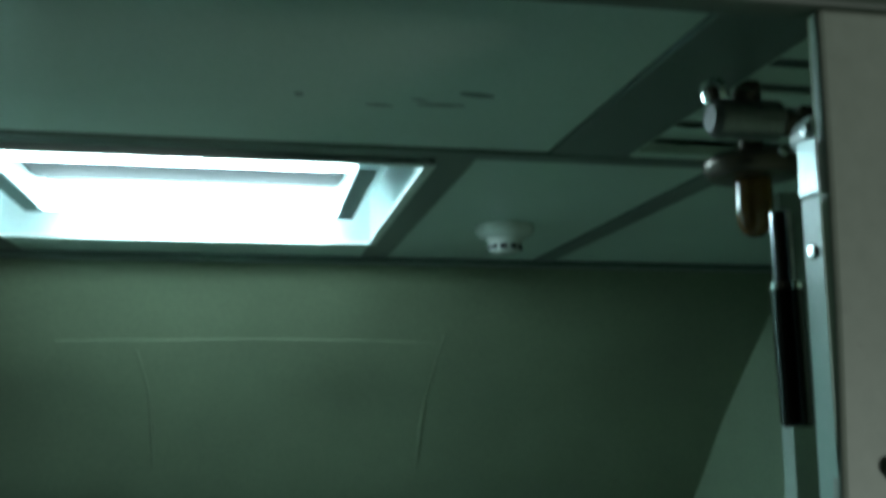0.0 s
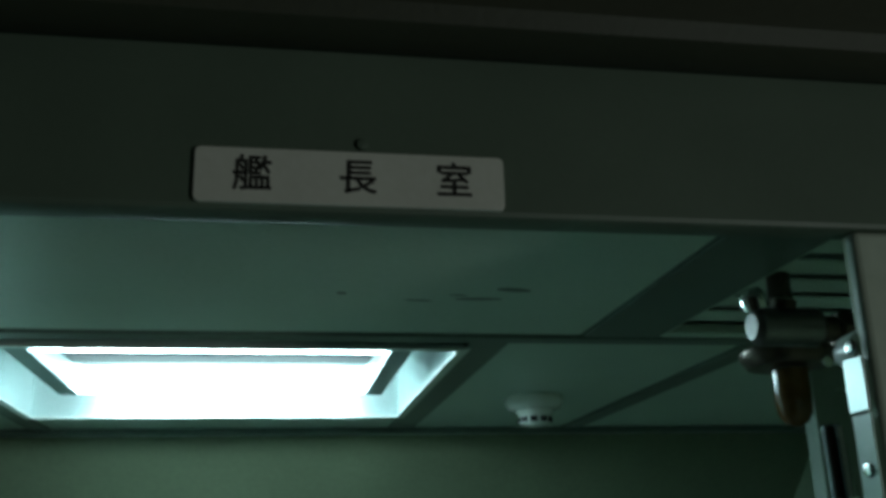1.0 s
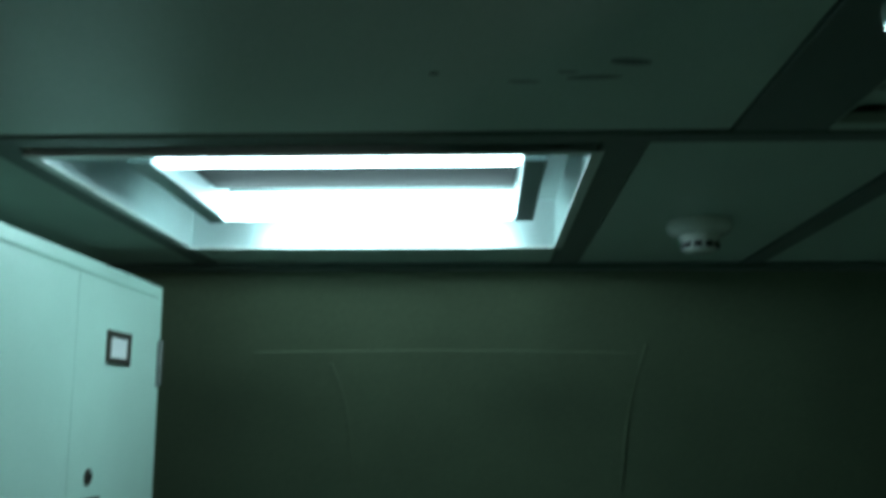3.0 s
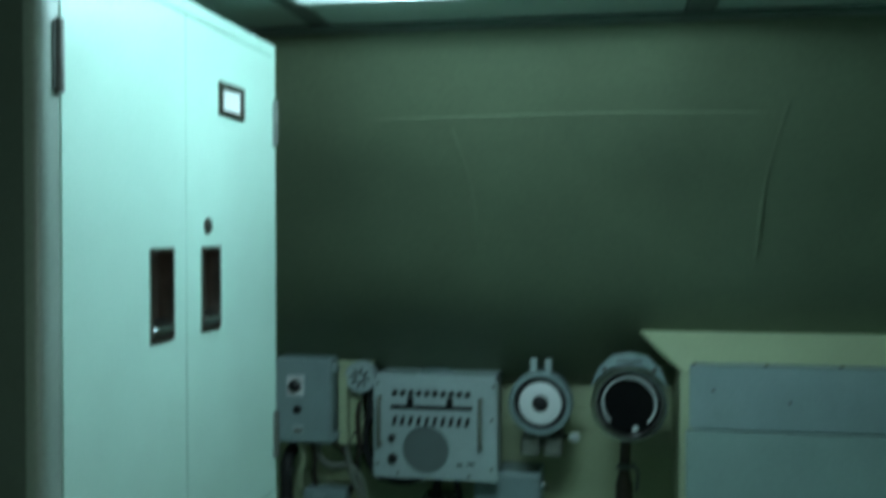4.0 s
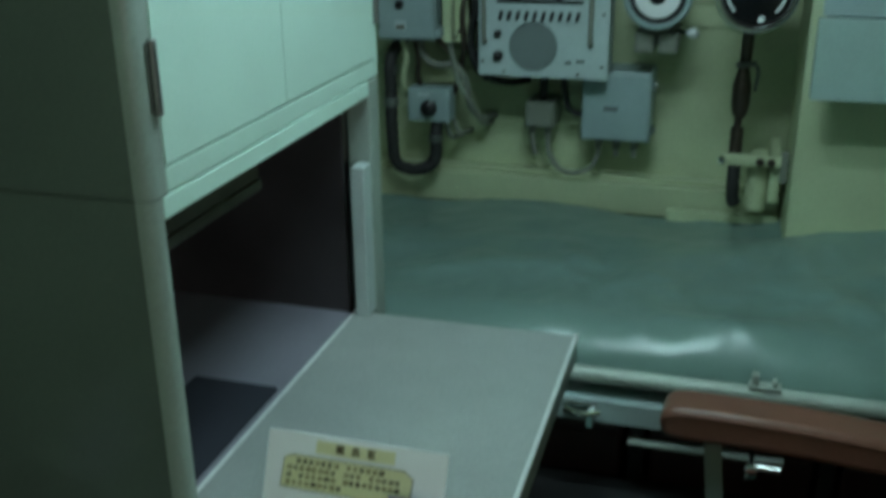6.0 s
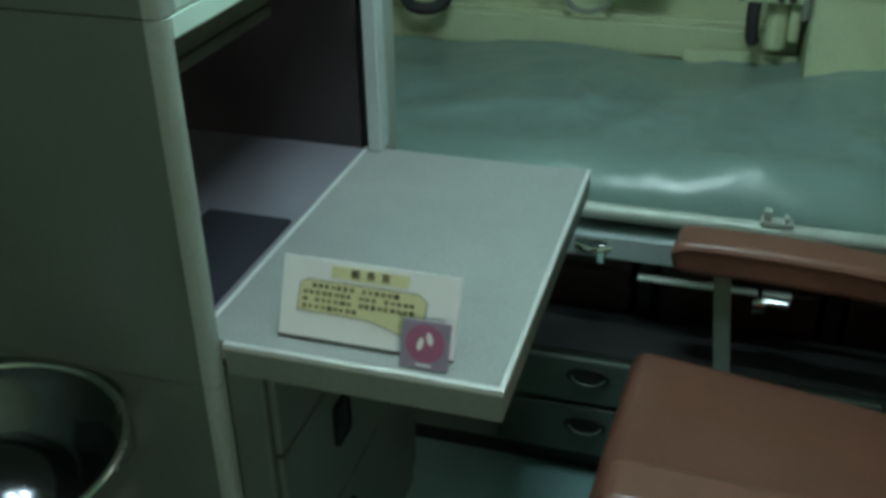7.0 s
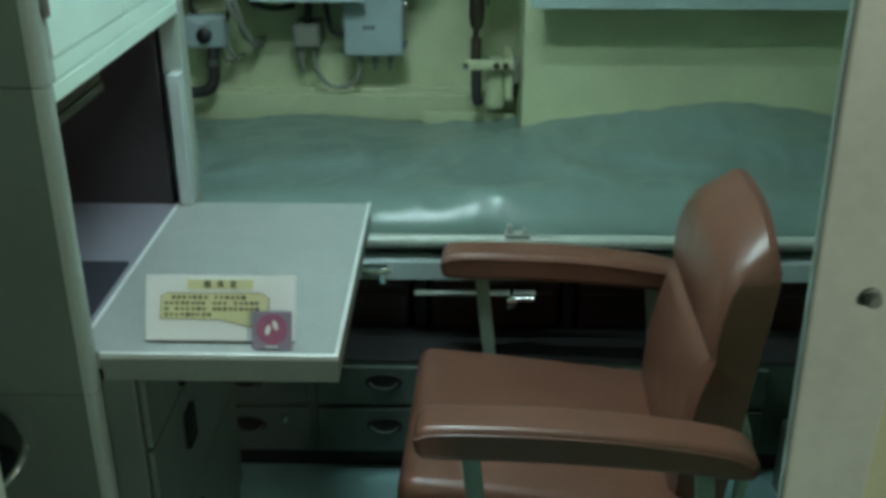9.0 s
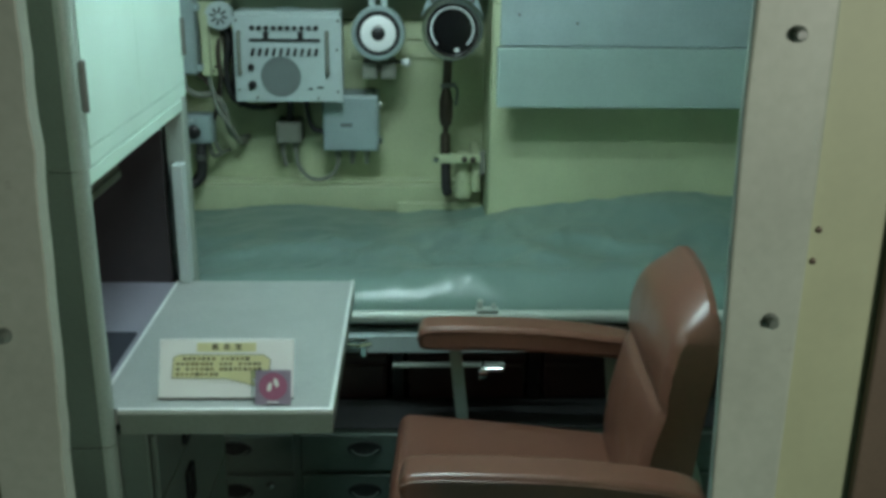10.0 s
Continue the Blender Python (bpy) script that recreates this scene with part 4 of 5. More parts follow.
part("strap", box(-0.610, -0.585, 2.84, 2.882, 1.09, 1.29, 0.003), "cream", sw)

bz = thing("buzzer", (-0.55, 2.9, 1.24), "round cream buzzer with a slotted grille", "buzzer")
part("case", lathe((-0.548, WB, 1.285), (0, -1, 0), [(0, 0), (0.034, 0), (0.034, 0.06), (0.046, 0.075), (0.047, 0.108), (0.043, 0.116), (0.038, 0.117), (0, 0.117)], 32), "panel", bz)
for k in range(8):
    a = radians(45 * k + 10)
    part("slot", moved(box(-0.0035, 0.0035, -0.0006, 0.001, 0.010, 0.029, 0.001), Matrix.Translation((-0.548, WB - 0.1175, 1.285)) @ Matrix.Rotation(a, 4, "Y")), "black", bz)
part("cable", hose([(-0.535, 2.90, 1.245), (-0.53, 2.89, 1.18), (-0.545, 2.895, 1.10), (-0.53, 2.90, 1.02), (-0.50, 2.92, 0.98)], 0.012, 10), "rubber", bz)
part("cable", hose([(-0.555, 2.90, 1.243), (-0.565, 2.885, 1.16), (-0.56, 2.885, 1.08), (-0.575, 2.91, 1.00)], 0.009, 10), "bronze", bz)

part("mount", box(-0.57, -0.525, WB, PB, 1.26, 1.31, 0.001), "cream", bz)

sb = thing("small_switch", (-0.655, 2.9, 0.85), "small blue-grey switch box with one black knob", "switch box")
part("body", box(-0.722, -0.594, 2.85, 2.92, 0.858, 0.956, 0.008), "blue", sb)
part("mount", box(-0.70, -0.62, 2.9205, PB, 0.87, 0.945, 0.002), "cream", sb)
part("knob", lathe((-0.656, 2.85, 0.900), (0, -1, 0), [(0, 0), (0.024, 0), (0.023, 0.012), (0.014, 0.020), (0, 0.021)], 22), "black", sb)
part("name_bar", box(-0.690, -0.655, 2.8485, 2.8497, 0.934, 0.944, 0.0004), "panel", sb)

for nm, pts, r, mt, lb in (
        ("conduit", [(-0.68, 2.86, 1.098), (-0.675, 2.865, 1.05), (-0.64, 2.87, 1.022), (-0.59, 2.875, 1.022), (-0.555, 2.88, 0.98), (-0.545, 2.90, 0.90), (-0.52, 2.94, 0.86), (-0.50, PB, 0.85)], 0.010, "cable", "bent grey-green conduit below the switch box"),
        ("conduit", [(-0.735, 2.86, 1.098), (-0.725, 2.865, 1.04), (-0.74, 2.88, 0.99), (-0.745, 2.91, 0.93), (-0.75, PB, 0.88)], 0.009, "cream", "bent cream painted conduit below the switch box"),
        ("conduit", [(-0.635, 2.86, 1.097), (-0.60, 2.87, 1.06), (-0.575, 2.885, 1.00), (-0.59, 2.90, 0.95), (-0.60, 2.915, 0.93)], 0.008, "bronze", "dark conduit beside the switch box")):
    solid(nm, hose(pts, r, 10), mt, lb, "conduit", "conduits on the far wall")
solid("rubber_hose", hose([(-0.775, PB, 1.08), (-0.772, 2.87, 1.04), (-0.772, 2.855, 0.95), (-0.771, 2.855, 0.82), (-0.762, 2.855, 0.735), (-0.72, 2.855, 0.712), (-0.665, 2.855, 0.722), (-0.640, 2.855, 0.755), (-0.638, 2.858, 0.82), (-0.640, 2.88, 0.862)], 0.017, 12, 9, 0.0025),
      "rubber", "black ribbed rubber hose hanging in a loop", "hose")

hosefit = [((-0.771, 2.855, 0.90), (-0.771, 2.855, 0.925)), ((-0.639, 2.857, 0.80), (-0.639, 2.858, 0.822)), ((-0.772, 2.858, 0.995), (-0.772, 2.860, 1.015))]
for a, b in hosefit:
    solid("hose_clamp", rod(a, b, 0.0215, 18), "hinge", "steel band clamped round the black hose", "hose clamp", "hose clamps")
for pts, r, mt, lb in (
        ([(-0.618, 2.90, 0.859), (-0.616, 2.905, 0.83), (-0.606, 2.92, 0.80), (-0.60, PB, 0.785)], 0.008, "cable", "short grey cable below the small switch"),
        ([(-0.595, 2.90, 0.862), (-0.590, 2.905, 0.835), (-0.578, 2.92, 0.815), (-0.57, PB, 0.80)], 0.007, "cable", "short grey cable below the small switch"),
        ([(-0.60, 2.87, 1.09), (-0.585, 2.865, 1.03), (-0.57, 2.868, 0.97), (-0.535, 2.88, 0.91), (-0.515, 2.92, 0.85), (-0.51, PB, 0.83)], 0.008, "cable", "grey bent cable beside the switch box"),
        ([(-0.70, 2.865, 1.097), (-0.69, 2.87, 1.04), (-0.70, 2.89, 0.99), (-0.695, 2.90, 0.95)], 0.008, "bronze", "dark cable between the two switch boxes"),
        ([(-0.53, 2.91, 1.24), (-0.515, 2.90, 1.16), (-0.518, 2.90, 1.06), (-0.50, 2.91, 0.99), (-0.44, 2.925, 0.97), (-0.40, PB, 0.96)], 0.010, "rubber", "black cable beside the intercom panel"),
        ([(-0.28, 2.915, 1.02), (-0.275, 2.92, 0.95), (-0.26, 2.925, 0.90), (-0.222, 2.93, 0.885)], 0.009, "rubber", "black cable below the intercom panel")):
    solid("cable", hose(pts, r, 10), mt, lb, "cable", "cables on the far wall")

# intercom panel
ic = thing("intercom_panel", (-0.32, 2.87, 1.01), "pale grey intercom panel with switches and a round loudspeaker", "intercom")
PY = 2.800


def at_panel(px, py):
    return -0.496 + (px - 768) * 0.001595, 1.287 - (py - 195) * 0.00147


part("case", box(-0.490, -0.150, PY + 0.004, 2.935, 1.020, 1.305, 0.004), "panel", ic)
part("face", box(-0.497, -0.1445, PY - 0.004, PY + 0.0035, 1.013, 1.290, 0.003), "panel", ic)
part("mount", box(-0.45, -0.20, 2.9355, PB, 1.04, 1.25, 0), "cream", ic)
part("rear_grip", lathe((-0.33, 2.87, 1.304), (0, 0, 1), [(0, 0), (0.05, 0), (0.046, 0.006), (0, 0.008)], 24), "blue", ic)
for k in range(10):
    x, z = at_panel(807 + 129 * k / 9, 218)
    part("button", lathe((x, PY - 0.004, z), (0, -1, 0), [(0, 0), (0.0082, 0), (0.0076, 0.007), (0, 0.008)], 12), "black", ic)
    x, z = at_panel(807 + 129 * k / 9, 270)
    part("lever", moved(box(-0.0046, 0.0046, -0.012, 0.0, -0.0125, 0.0125, 0.002), Matrix.Translation((x, PY - 0.004, z)) @ Matrix.Rotation(radians(14), 4, "Y")), "black", ic)
x0, z0 = at_panel(800, 248)
x1, z1 = at_panel(944, 241)
part("bar", box(x0, x1, PY - 0.008, PY - 0.0042, z0, z1, 0.001), "black", ic)
for px in (835, 905):
    x, z = at_panel(px, 234)
    part("selector", box(x - 0.009, x + 0.009, PY - 0.016, PY - 0.0042, z - 0.013, z + 0.013, 0.003), "black", ic)
x, z = at_panel(862, 325)
sp = part("loudspeaker", lathe((x, PY - 0.0035, z), (0, -1, 0), [(0, 0), (0.066, 0), (0.066, 0.002), (0.063, 0.0035), (0.060, 0.002), (0, 0.0025)], 40), "mesh", ic, "grey round loudspeaker mesh")
for px, py, r in ((802, 303, 0.010), (803, 343, 0.014)):
    x, z = at_panel(px, py)
    part("knob", lathe((x, PY - 0.004, z), (0, -1, 0), [(0, 0), (r, 0), (r * 0.92, 0.012), (r * 0.5, 0.015), (0, 0.015)], 18), "black", ic)
for px in (780, 959):
    (x, za), (_, zb) = at_panel(px, 228), at_panel(px, 316)
    part("handle", hose([(x, PY - 0.002, za), (x, PY - 0.022, za - 0.004), (x, PY - 0.024, (za + zb) / 2), (x, PY - 0.022, zb + 0.004), (x, PY - 0.002, zb)], 0.0065, 10), "cable", ic, "grey painted pull handle")
for px, py, w in ((922, 352, 0.016), (942, 349, 0.022), (840, 208, 0.0)):
    if w:
        x, z = at_panel(px, py)
        part("name_bar", box(x - w / 2, x + w / 2, PY - 0.0052, PY - 0.004, z - 0.0035, z + 0.0035, 0.0004), "ink", ic)
for px, py in ((775, 202), (978, 265), (978, 358), (775, 355), (812, 372), (938, 373), (981, 202)):
    x, z = at_panel(px, py)
    part("screw", lathe((x, PY - 0.004, z), (0, -1, 0), [(0, 0), (0.0045, 0), (0.0035, 0.003), (0, 0.0035)], 10), "bronze", ic)

jb = thing("junction_box", (-0.125, 2.92, 0.82), "blue-grey steel junction box with cable glands", "junction box")
part("body", box(-0.222, -0.032, 2.875, PB, 0.828, 1.022, 0.007), "blue", jb)
part("lid", box(-0.218, -0.036, 2.868, 2.8745, 0.833, 1.017, 0.004), "blue", jb)
part("name_bar", box(-0.160, -0.120, 2.8668, 2.868, 0.915, 0.928, 0.0004), "mesh", jb)
for z in (0.865, 0.985):
    part("clasp", box(-0.032, -0.018, 2.88, 2.905, z - 0.012, z + 0.012, 0.003), "steel", jb)
for x in (-0.175, -0.125, -0.075):
    part("gland", merged(rod((x, 2.92, 0.829), (x, 2.92, 0.798), 0.011, 6), rod((x, 2.92, 0.80), (x, 2.92, 0.775), 0.0075, 12)), "cable", jb)

tb = thing("terminal_block", (-0.345, 2.93, 0.83), "small grey terminal block with hanging cables", "terminal block")
part("body", box(-0.385, -0.300, 2.895, PB, 0.848, 0.925, 0.006), "cable", tb)
part("lid", box(-0.378, -0.307, 2.888, 2.8945, 0.855, 0.918, 0.003), "cable", tb)
for x in (-0.367, -0.322):
    part("gland", rod((x, 2.925, 0.849), (x, 2.925, 0.815), 0.010, 6), "cable", tb)
part("cable", hose([(-0.367, 2.925, 0.816), (-0.362, 2.922, 0.785), (-0.356, 2.925, 0.765)], 0.008, 10), "cable", tb)
part("cable", hose([(-0.322, 2.925, 0.816), (-0.314, 2.915, 0.77), (-0.280, 2.91, 0.728), (-0.235, 2.91, 0.72), (-0.192, 2.912, 0.742), (-0.175, 2.92, 0.778)], 0.0075, 10), "cable", tb, "grey cable hanging in a bow")
part("cable", hose([(-0.34, 2.93, 0.925), (-0.335, 2.92, 0.98), (-0.33, 2.91, 1.03)], 0.012, 10), "rubber", tb)

# round indicator with a white ring
ind = thing("round_indicator", (-0.025, 2.85, 1.24), "round grey indicator with a white ring dial", "gauge")
IX, IY, IZ = -0.025, 2.752, 1.241
part("case", lathe((IX, WB, IZ), (0, -1, 0), [(0, 0), (0.060, 0), (0.060, 0.12), (0.082, 0.14), (0.087, 0.155), (0.087, 0.195), (0.082, 0.206), (0.074, 0.207), (0.071, 0.200), (0.071, 0.192), (0, 0.192)], 40), "blue", ind)
part("dial", lathe((IX, WB - 0.1925, IZ), (0, -1, 0), [(0.022, 0), (0.057, 0), (0.057, 0.006), (0.054, 0.008), (0.025, 0.008), (0.022, 0.006), (0.022, 0)], 40), "paper", ind, "white ring dial")
part("dark_ring", lathe((IX, WB - 0.1925, IZ), (0, -1, 0), [(0.0575, 0), (0.0705, 0), (0.0705, 0.003), (0.0575, 0.003), (0.0575, 0)], 40), "rubber", ind)
part("hub", lathe((IX, WB - 0.1925, IZ), (0, -1, 0), [(0, 0), (0.0215, 0), (0.0215, 0.011), (0.017, 0.014), (0, 0.015)], 28), "black", ind)
for dx in (-0.020, 0.020):
    part("lug", box(IX + dx - 0.010, IX + dx + 0.010, IY + 0.02, IY + 0.06, IZ + 0.078, IZ + 0.118, 0.004), "panel", ind)
part("foot", merged(box(IX - 0.055, IX - 0.006, IY + 0.05, WB, IZ - 0.152, IZ - 0.098, 0.005), box(IX + 0.006, IX + 0.055, IY + 0.05, WB, IZ - 0.152, IZ - 0.098, 0.005), box(IX - 0.03, IX + 0.03, IY + 0.08, WB - 0.01, IZ - 0.13, IZ - 0.06, 0.003)), "cable", ind)
part("knob", lathe((0.052, 2.82, 1.142), (0.9, -0.5, 0.05), [(0, 0), (0.009, 0), (0.010, 0.006), (0.014, 0.012), (0.014, 0.022), (0.009, 0.028), (0, 0.029)], 16), "edge", ind, "shiny pale metal knob")
part("spindle", rod((0.02, 2.845, 1.142), (0.055, 2.82, 1.142), 0.006, 10), "steel", ind)

# large round black display with a bright ring
dp = thing("round_display", (0.209, 2.8, 1.18), "round black-faced display in a grey metal housing", "display")
DX, DY, DZ2 = 0.209, 2.620, 1.270
part("housing", lathe((DX, WB, DZ2), (0, -1, 0), [(0, 0), (0.050, 0), (0.055, 0.15), (0.074, 0.24), (0.088, 0.285), (0.093, 0.300), (0.093, 0.330), (0.089, 0.340), (0.082, 0.341), (0.079, 0.332), (0.079, 0.315), (0, 0.315)], 44), "bronze", dp)
part("bezel", lathe((DX, DY + 0.006, DZ2), (0, -1, 0), [(0.080, 0), (0.0945, 0), (0.0945, 0.010), (0.0905, 0.014), (0.083, 0.013), (0.080, 0.008), (0.080, 0)], 44), "steel", dp)
part("face", lathe((DX, DY + 0.022, DZ2), (0, -1, 0), [(0, 0), (0.079, 0), (0.079, 0.002), (0, 0.004)], 40), "void", dp)
arc = [(DX + 0.066 * math.sin(radians(a)), DY + 0.016, DZ2 + 0.066 * math.cos(radians(a))) for a in range(-135, 136, 15)]
part("ring", hose(arc, 0.0032, 8, 3), "white", dp, "bright white open ring")
part("index", box(DX + 0.008, DX + 0.022, DY + 0.010, DY + 0.019, DZ2 - 0.070, DZ2 - 0.058, 0.002), "white", dp)
part("hood", slab([(DX - 0.098, DZ2 + 0.035), (DX - 0.078, DZ2 + 0.085), (DX - 0.045, DZ2 + 0.118), (DX, DZ2 + 0.127), (DX + 0.045, DZ2 + 0.118), (DX + 0.078, DZ2 + 0.085), (DX + 0.098, DZ2 + 0.035), (DX + 0.080, DZ2 + 0.060), (DX + 0.045, DZ2 + 0.090), (DX, DZ2 + 0.098), (DX - 0.045, DZ2 + 0.090), (DX - 0.080, DZ2 + 0.060)], DY + 0.010, DY + 0.06, "y", 0.003), "blue", dp)
part("name_bar", box(DX - 0.032, DX + 0.032, DY + 0.008, DY + 0.010, DZ2 + 0.103, DZ2 + 0.113, 0.0004), "mesh", dp)
for dx in (-0.062, 0.062):
    part("screw", lathe((DX + dx, DY + 0.011, DZ2 + 0.086), (0, -1, 0), [(0, 0), (0.007, 0), (0.006, 0.006), (0, 0.008)], 12), "bronze", dp)
part("neck", merged(hose([(DX - 0.004, 2.80, DZ2 - 0.06), (DX - 0.006, 2.82, DZ2 - 0.12), (DX - 0.008, 2.835, DZ2 - 0.20)], 0.015, 12),
                    lathe((DX - 0.010, 2.842, DZ2 - 0.345), (0, 0, 1), [(0, 0), (0.014, 0), (0.020, 0.012), (0.024, 0.035), (0.024, 0.085), (0.017, 0.115), (0.012, 0.135), (0.012, 0.150), (0, 0.152)], 20),
                    hose([(DX - 0.010, 2.845, DZ2 - 0.34), (DX - 0.012, 2.845, DZ2 - 0.37), (DX - 0.010, 2.845, DZ2 - 0.40)], 0.010, 10)), "bronze", dp, "dark tapered supply pipe")
part("neck_clip", merged(rod((DX - 0.030, 2.818, DZ2 - 0.205), (DX + 0.020, 2.818, DZ2 - 0.200), 0.008, 12), hose([(DX + 0.015, 2.82, DZ2 - 0.20), (DX + 0.026, 2.815, DZ2 - 0.22), (DX + 0.022, 2.82, DZ2 - 0.27)], 0.005, 8)), "hinge", dp)
part("collar", lathe((DX - 0.011, 2.845, DZ2 - 0.395), (0, 0, 1), [(0, 0), (0.019, 0), (0.019, 0.012), (0, 0.012)], 18), "steel", dp)

part("mount", box(DX - 0.03, DX + 0.03, WB, PB, DZ2 - 0.04, DZ2 - 0.02, 0.001), "bronze", dp)
part("mount", box(IX - 0.04, IX + 0.04, WB, PB, IZ - 0.14, IZ + 0.02, 0.001), "cream", ind)

vc = thing("valve_clamp", (0.24, 2.86, 0.69), "cream painted valve clamp with a black handle", "valve")
part("cross_bar", box(0.165, 0.318, 2.79, 2.815, 0.806, 0.836, 0.005), "cream", vc)
part("block", box(0.290, 0.318, 2.816, PB, 0.70, 0.835, 0.008), "cream", vc)
part("barrel", lathe((0.262, 2.855, 0.672), (0, 0, 1), [(0, 0), (0.026, 0), (0.029, 0.006), (0.029, 0.120), (0.022, 0.135), (0.022, 0.160), (0, 0.160)], 20), "cream", vc)
part("grip", hose([(0.199, 2.81, 0.81), (0.199, 2.80, 0.76), (0.202, 2.80, 0.715), (0.208, 2.805, 0.70)], 0.017, 12), "rubber", vc)
part("collar", rod((0.198, 2.825, 0.83), (0.198, 2.84, 0.90), 0.017, 16), "bronze", vc)
part("lever", slab(round_rect(0.314, 0.332, 0.765, 0.850, 0.008, 3), 2.79, 2.81, "y", 0.003), "cable", vc)
for x in (0.165, 0.262, 0.29):
    part("screw", lathe((x, 2.79, 0.821), (0, -1, 0), [(0, 0), (0.011, 0), (0.010, 0.007), (0, 0.009)], 12), "bronze" if x > 0.2 else "steel", vc)

# ---- right of the doorway ----
wr = thing("partition_screen", (1.06, 1.22, 0), "grey-mint steel partition with a framed panel", "partition")
part("panel", box(0.855, XR - 0.03, 1.212, 1.228, 0.03, 2.07, 0.002), "shelf_mint", wr)
part("frame", ring_slab(rect(0.820, XR - 0.004, 0.0, 2.105), rect(0.854, XR - 0.029, 0.031, 2.069), 1.203, 1.235, "y"), "shelf_mint", wr)
step = solid("floor_locker", box(0.935, XR - 0.004, 1.42, 1.79, 0.0, 0.20, 0.008), "under", "dark green low steel locker on the floor", "locker")

# ---- the armchair ----
ch = thing("armchair", (0.36, 1.48, 0), "brown leatherette armchair with padded arms and back", "armchair")


def cushion(x0, x1, y0, y1, z0, z1, r, dome=0.0):
    """An upholstered block, its top slightly swollen."""
    bm = box(x0, x1, y0, y1, z0, z1, r, 5)
    bmesh.ops.subdivide_edges(bm, edges=[e for e in bm.edges if e.calc_length() > 0.1], cuts=8, use_grid_fill=True)
    for v in bm.verts:
        u, w = (2 * v.co.x - x0 - x1) / (x1 - x0), (2 * v.co.y - y0 - y1) / (y1 - y0)
        k = (v.co.z - z0) / (z1 - z0)
        v.co.z += dome * (1 - u * u) * (1 - w * w) * k
        v.co.x += 0.004 * noise.noise(v.co * 9) * k
    return bm


SEAT_TILT = Matrix.Translation((0.06, 0, 0.428)) @ Matrix.Rotation(radians(5.0), 4, "Y") @ Matrix.Translation((-0.06, 0, -0.428))
part("seat", moved(cushion(0.052, 0.600, 1.215, 1.745, 0.322, 0.428, 0.034, 0.016), SEAT_TILT), "leather", ch, "brown leatherette seat cushion")
part("seat_frame", moved(box(0.10, 0.62, 1.25, 1.71, 0.300, 0.3215, 0.006), SEAT_TILT), "shelf_mint", ch)


def profile_pad(pts, y0, y1, r):
    return slab([(p.x, p.z) for p in smooth_line([(a, 0, b) for a, b in pts], 4)][:-1], y0, y1, "y", r, 4)


def arm(y0, y1):
    pts = [(0.090, 0.592), (0.100, 0.618), (0.140, 0.628), (0.300, 0.630), (0.450, 0.624), (0.600, 0.606), (0.655, 0.585), (0.662, 0.560), (0.640, 0.545), (0.500, 0.556), (0.300, 0.564), (0.140, 0.562), (0.100, 0.568), (0.090, 0.592)]
    return profile_pad(pts, y0, y1, 0.014)


for y0, y1 in ((1.105, 1.192), (1.795, 1.882)):
    part("armrest", arm(y0, y1), "leather", ch)
    ym = (y0 + y1) / 2
    inner = 1.25 if ym < 1.4 else 1.71
    part("arm_piping", hose([(0.094, y0 - 0.0005, 0.606), (0.14, y0 - 0.0005, 0.617), (0.30, y0 - 0.0005, 0.619), (0.45, y0 - 0.0005, 0.613), (0.60, y0 - 0.0005, 0.595), (0.65, y0 - 0.0005, 0.576)], 0.0028, 8), "leather", ch)
    for x in (0.185, 0.580):
        bar = slab([(x - 0.016, 0.560), (x + 0.016, 0.560), (x + 0.044, 0.305), (x + 0.012, 0.305)], ym - 0.004, ym + 0.004, "y", 0.0015)
        part("arm_support", bar, "shelf_mint", ch, "grey-green flat steel support")
        part("arm_bracket", box(x + 0.012, x + 0.044, min(ym, inner), max(ym, inner), 0.297, 0.305, 0.001), "shelf_mint", ch)



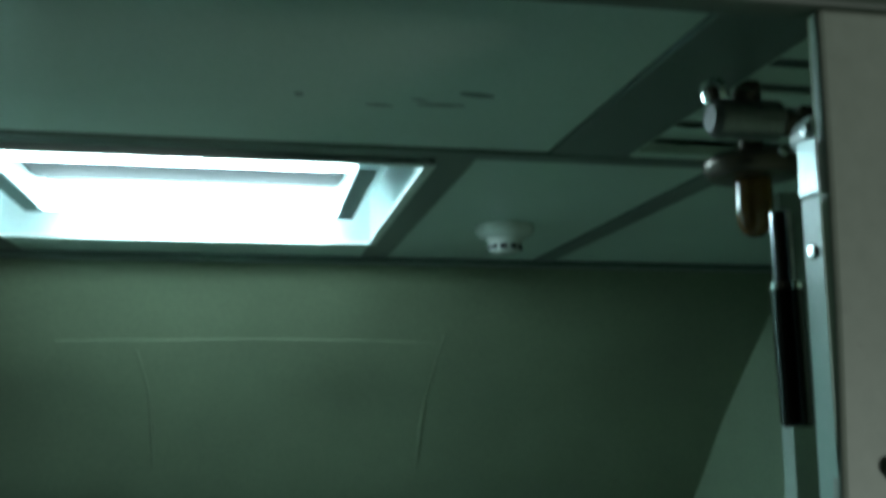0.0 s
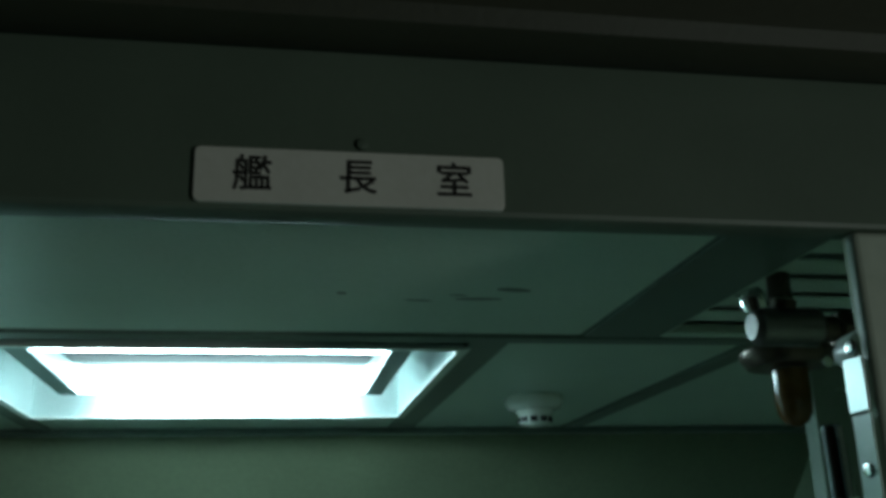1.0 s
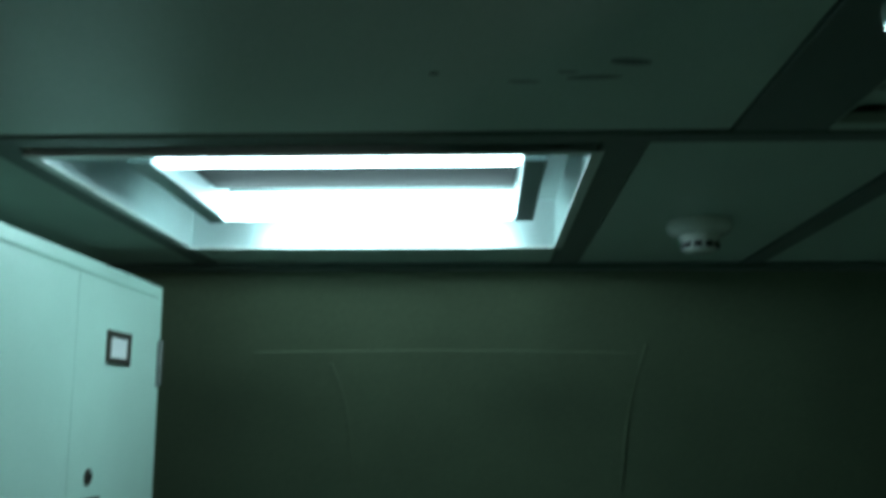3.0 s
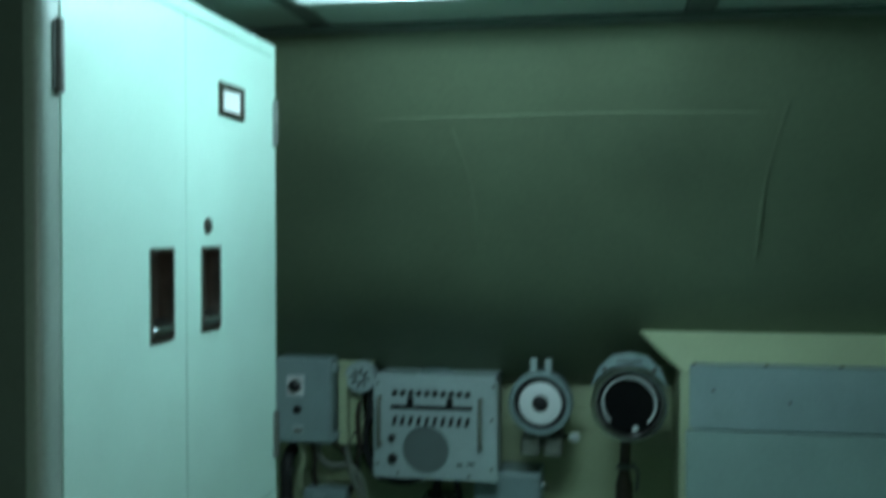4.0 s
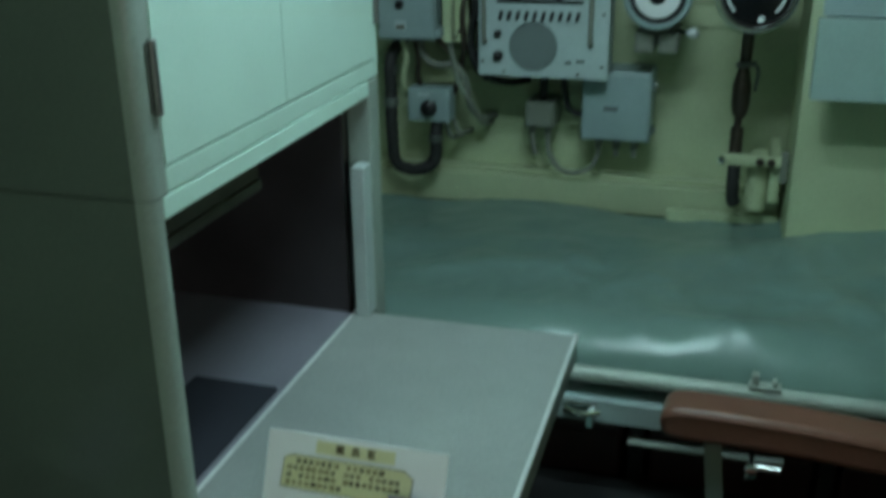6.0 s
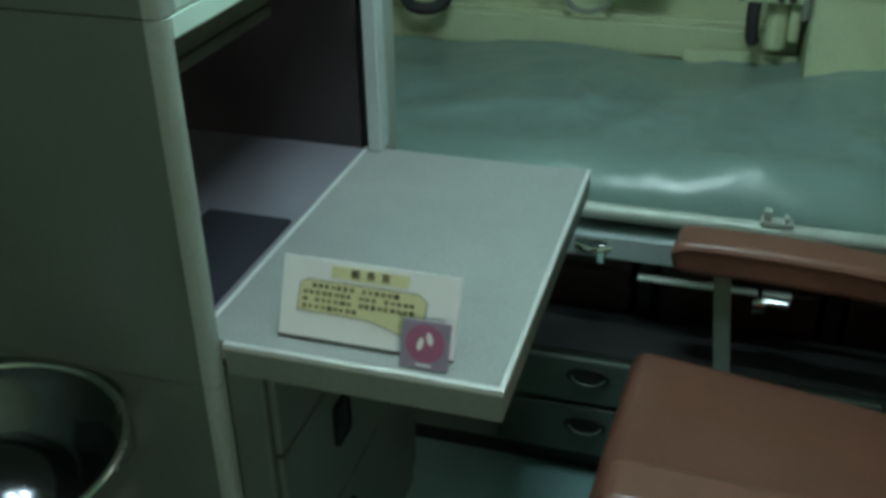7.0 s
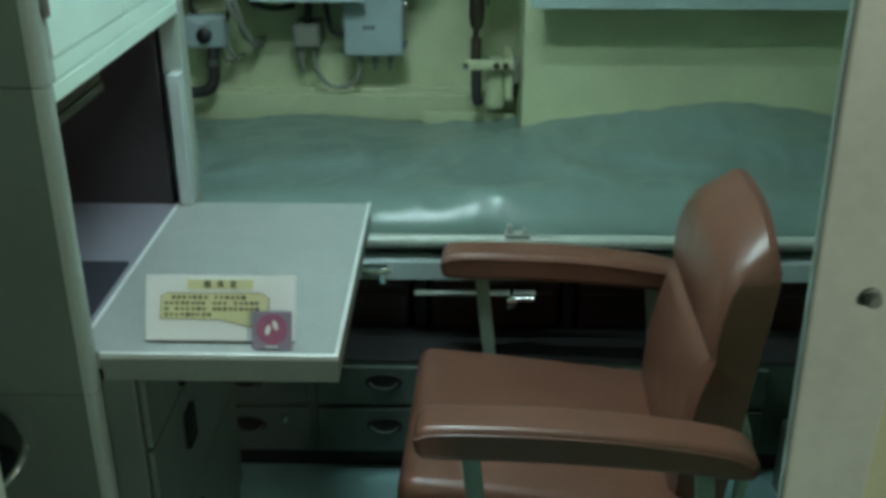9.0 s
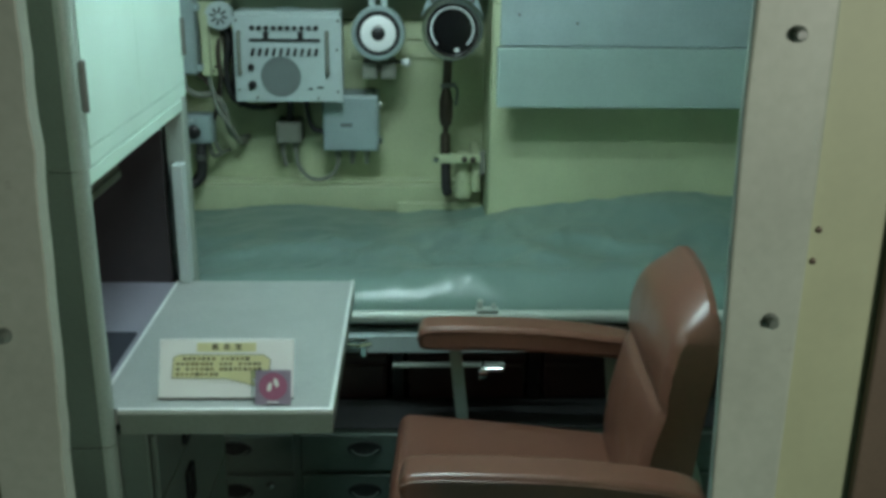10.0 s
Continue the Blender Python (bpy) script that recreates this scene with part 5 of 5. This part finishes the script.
def backrest(y0, y1, z0, z1):
    """A wedge-shaped padded back: bellied front drawn in at the crease, flat sides, rounded over the top."""
    bm = bmesh.new()
    nz, ny = 44, 26
    rows = []
    for i in range(nz + 1):
        z = z0 + (z1 - z0) * i / nz
        up = max(0.0, (z - (z1 - 0.085)) / 0.085)
        rear = 0.658 + 0.095 * (z - 0.40) - 0.012 * up ** 3
        lean = 0.560 + 0.155 * (z - 0.40)
        belly = 0.022 * math.sin(math.pi * min(1.0, max(0.0, (z - 0.36) / 0.35))) if z < 0.672 else 0.026 * math.sin(math.pi * min(1.0, (z - 0.655) / 0.27)) ** 0.8
        crease = 0.016 * math.exp(-((z - 0.672) / 0.010) ** 2)
        rowv = []
        for j in range(ny + 1):
            w = 2 * j / ny - 1
            narrow = 0.012 * soft(0.74, z1, z) + 0.022 * up ** 3
            y = (y0 + y1) / 2 + w * ((y1 - y0) / 2 - narrow)
            edge = 0.012 * max(0.0, (abs(w) - 0.90) / 0.10) ** 2
            fold = crease * (1 - abs(w) ** 6)
            wrinkle = 0.0022 * noise.noise(Vector((w * 3, z * 22, 3.0)))
            x = lean - belly * (1 - 0.35 * w * w) + edge + fold + wrinkle
            droop = 0.050 * soft(0.66, z1, z) * abs(w) ** 3
            rowv.append(bm.verts.new((x + (rear - x - 0.014) * up ** 2.2, y, z - droop)))
        for v in reversed(rowv[:]):
            rowv.append(bm.verts.new((rear, v.co.y, v.co.z)))
        rows.append(rowv)
    n = len(rows[0])
    for a, b in zip(rows, rows[1:]):
        for k in range(n):
            bm.faces.new((a[k], a[(k + 1) % n], b[(k + 1) % n], b[k]))
    bm.faces.new(rows[0][::-1])
    bm.faces.new(rows[-1])
    bmesh.ops.recalc_face_normals(bm, faces=bm.faces[:])
    return bm


part("backrest", backrest(1.276, 1.724, 0.372, 0.924), "leather", ch, "padded brown leatherette back with one crease")
for y in (1.30, 1.69):
    part("back_bracket", hose([(0.58, y, 0.300), (0.68, y, 0.305), (0.690, y, 0.36), (0.690, y, 0.48), (0.668, y, 0.56)], 0.012, 10), "shelf_mint", ch)
part("column", rod((0.37, 1.48, 0.07), (0.37, 1.48, 0.292), 0.028, 24), "shelf_mint", ch)
for k in range(4):
    a = radians(45 + 90 * k)
    e = (0.37 + 0.27 * math.cos(a), 1.48 + 0.27 * math.sin(a))
    leg = part("leg", hose([(0.37, 1.48, 0.085), ((0.37 + e[0]) / 2, (1.48 + e[1]) / 2, 0.07), (e[0], e[1], 0.032)], 0.016, 10), "shelf_mint", ch)
    part("foot", lathe((e[0], e[1], 0.0), (0, 0, 1), [(0, 0), (0.022, 0), (0.022, 0.010), (0.012, 0.030), (0, 0.031)], 16), "rubber", leg)
# the chair is turned a little away from the door
ch.location = (0.352, 1.468, 0)
ch.rotation_euler = (0, 0, radians(-3.0))
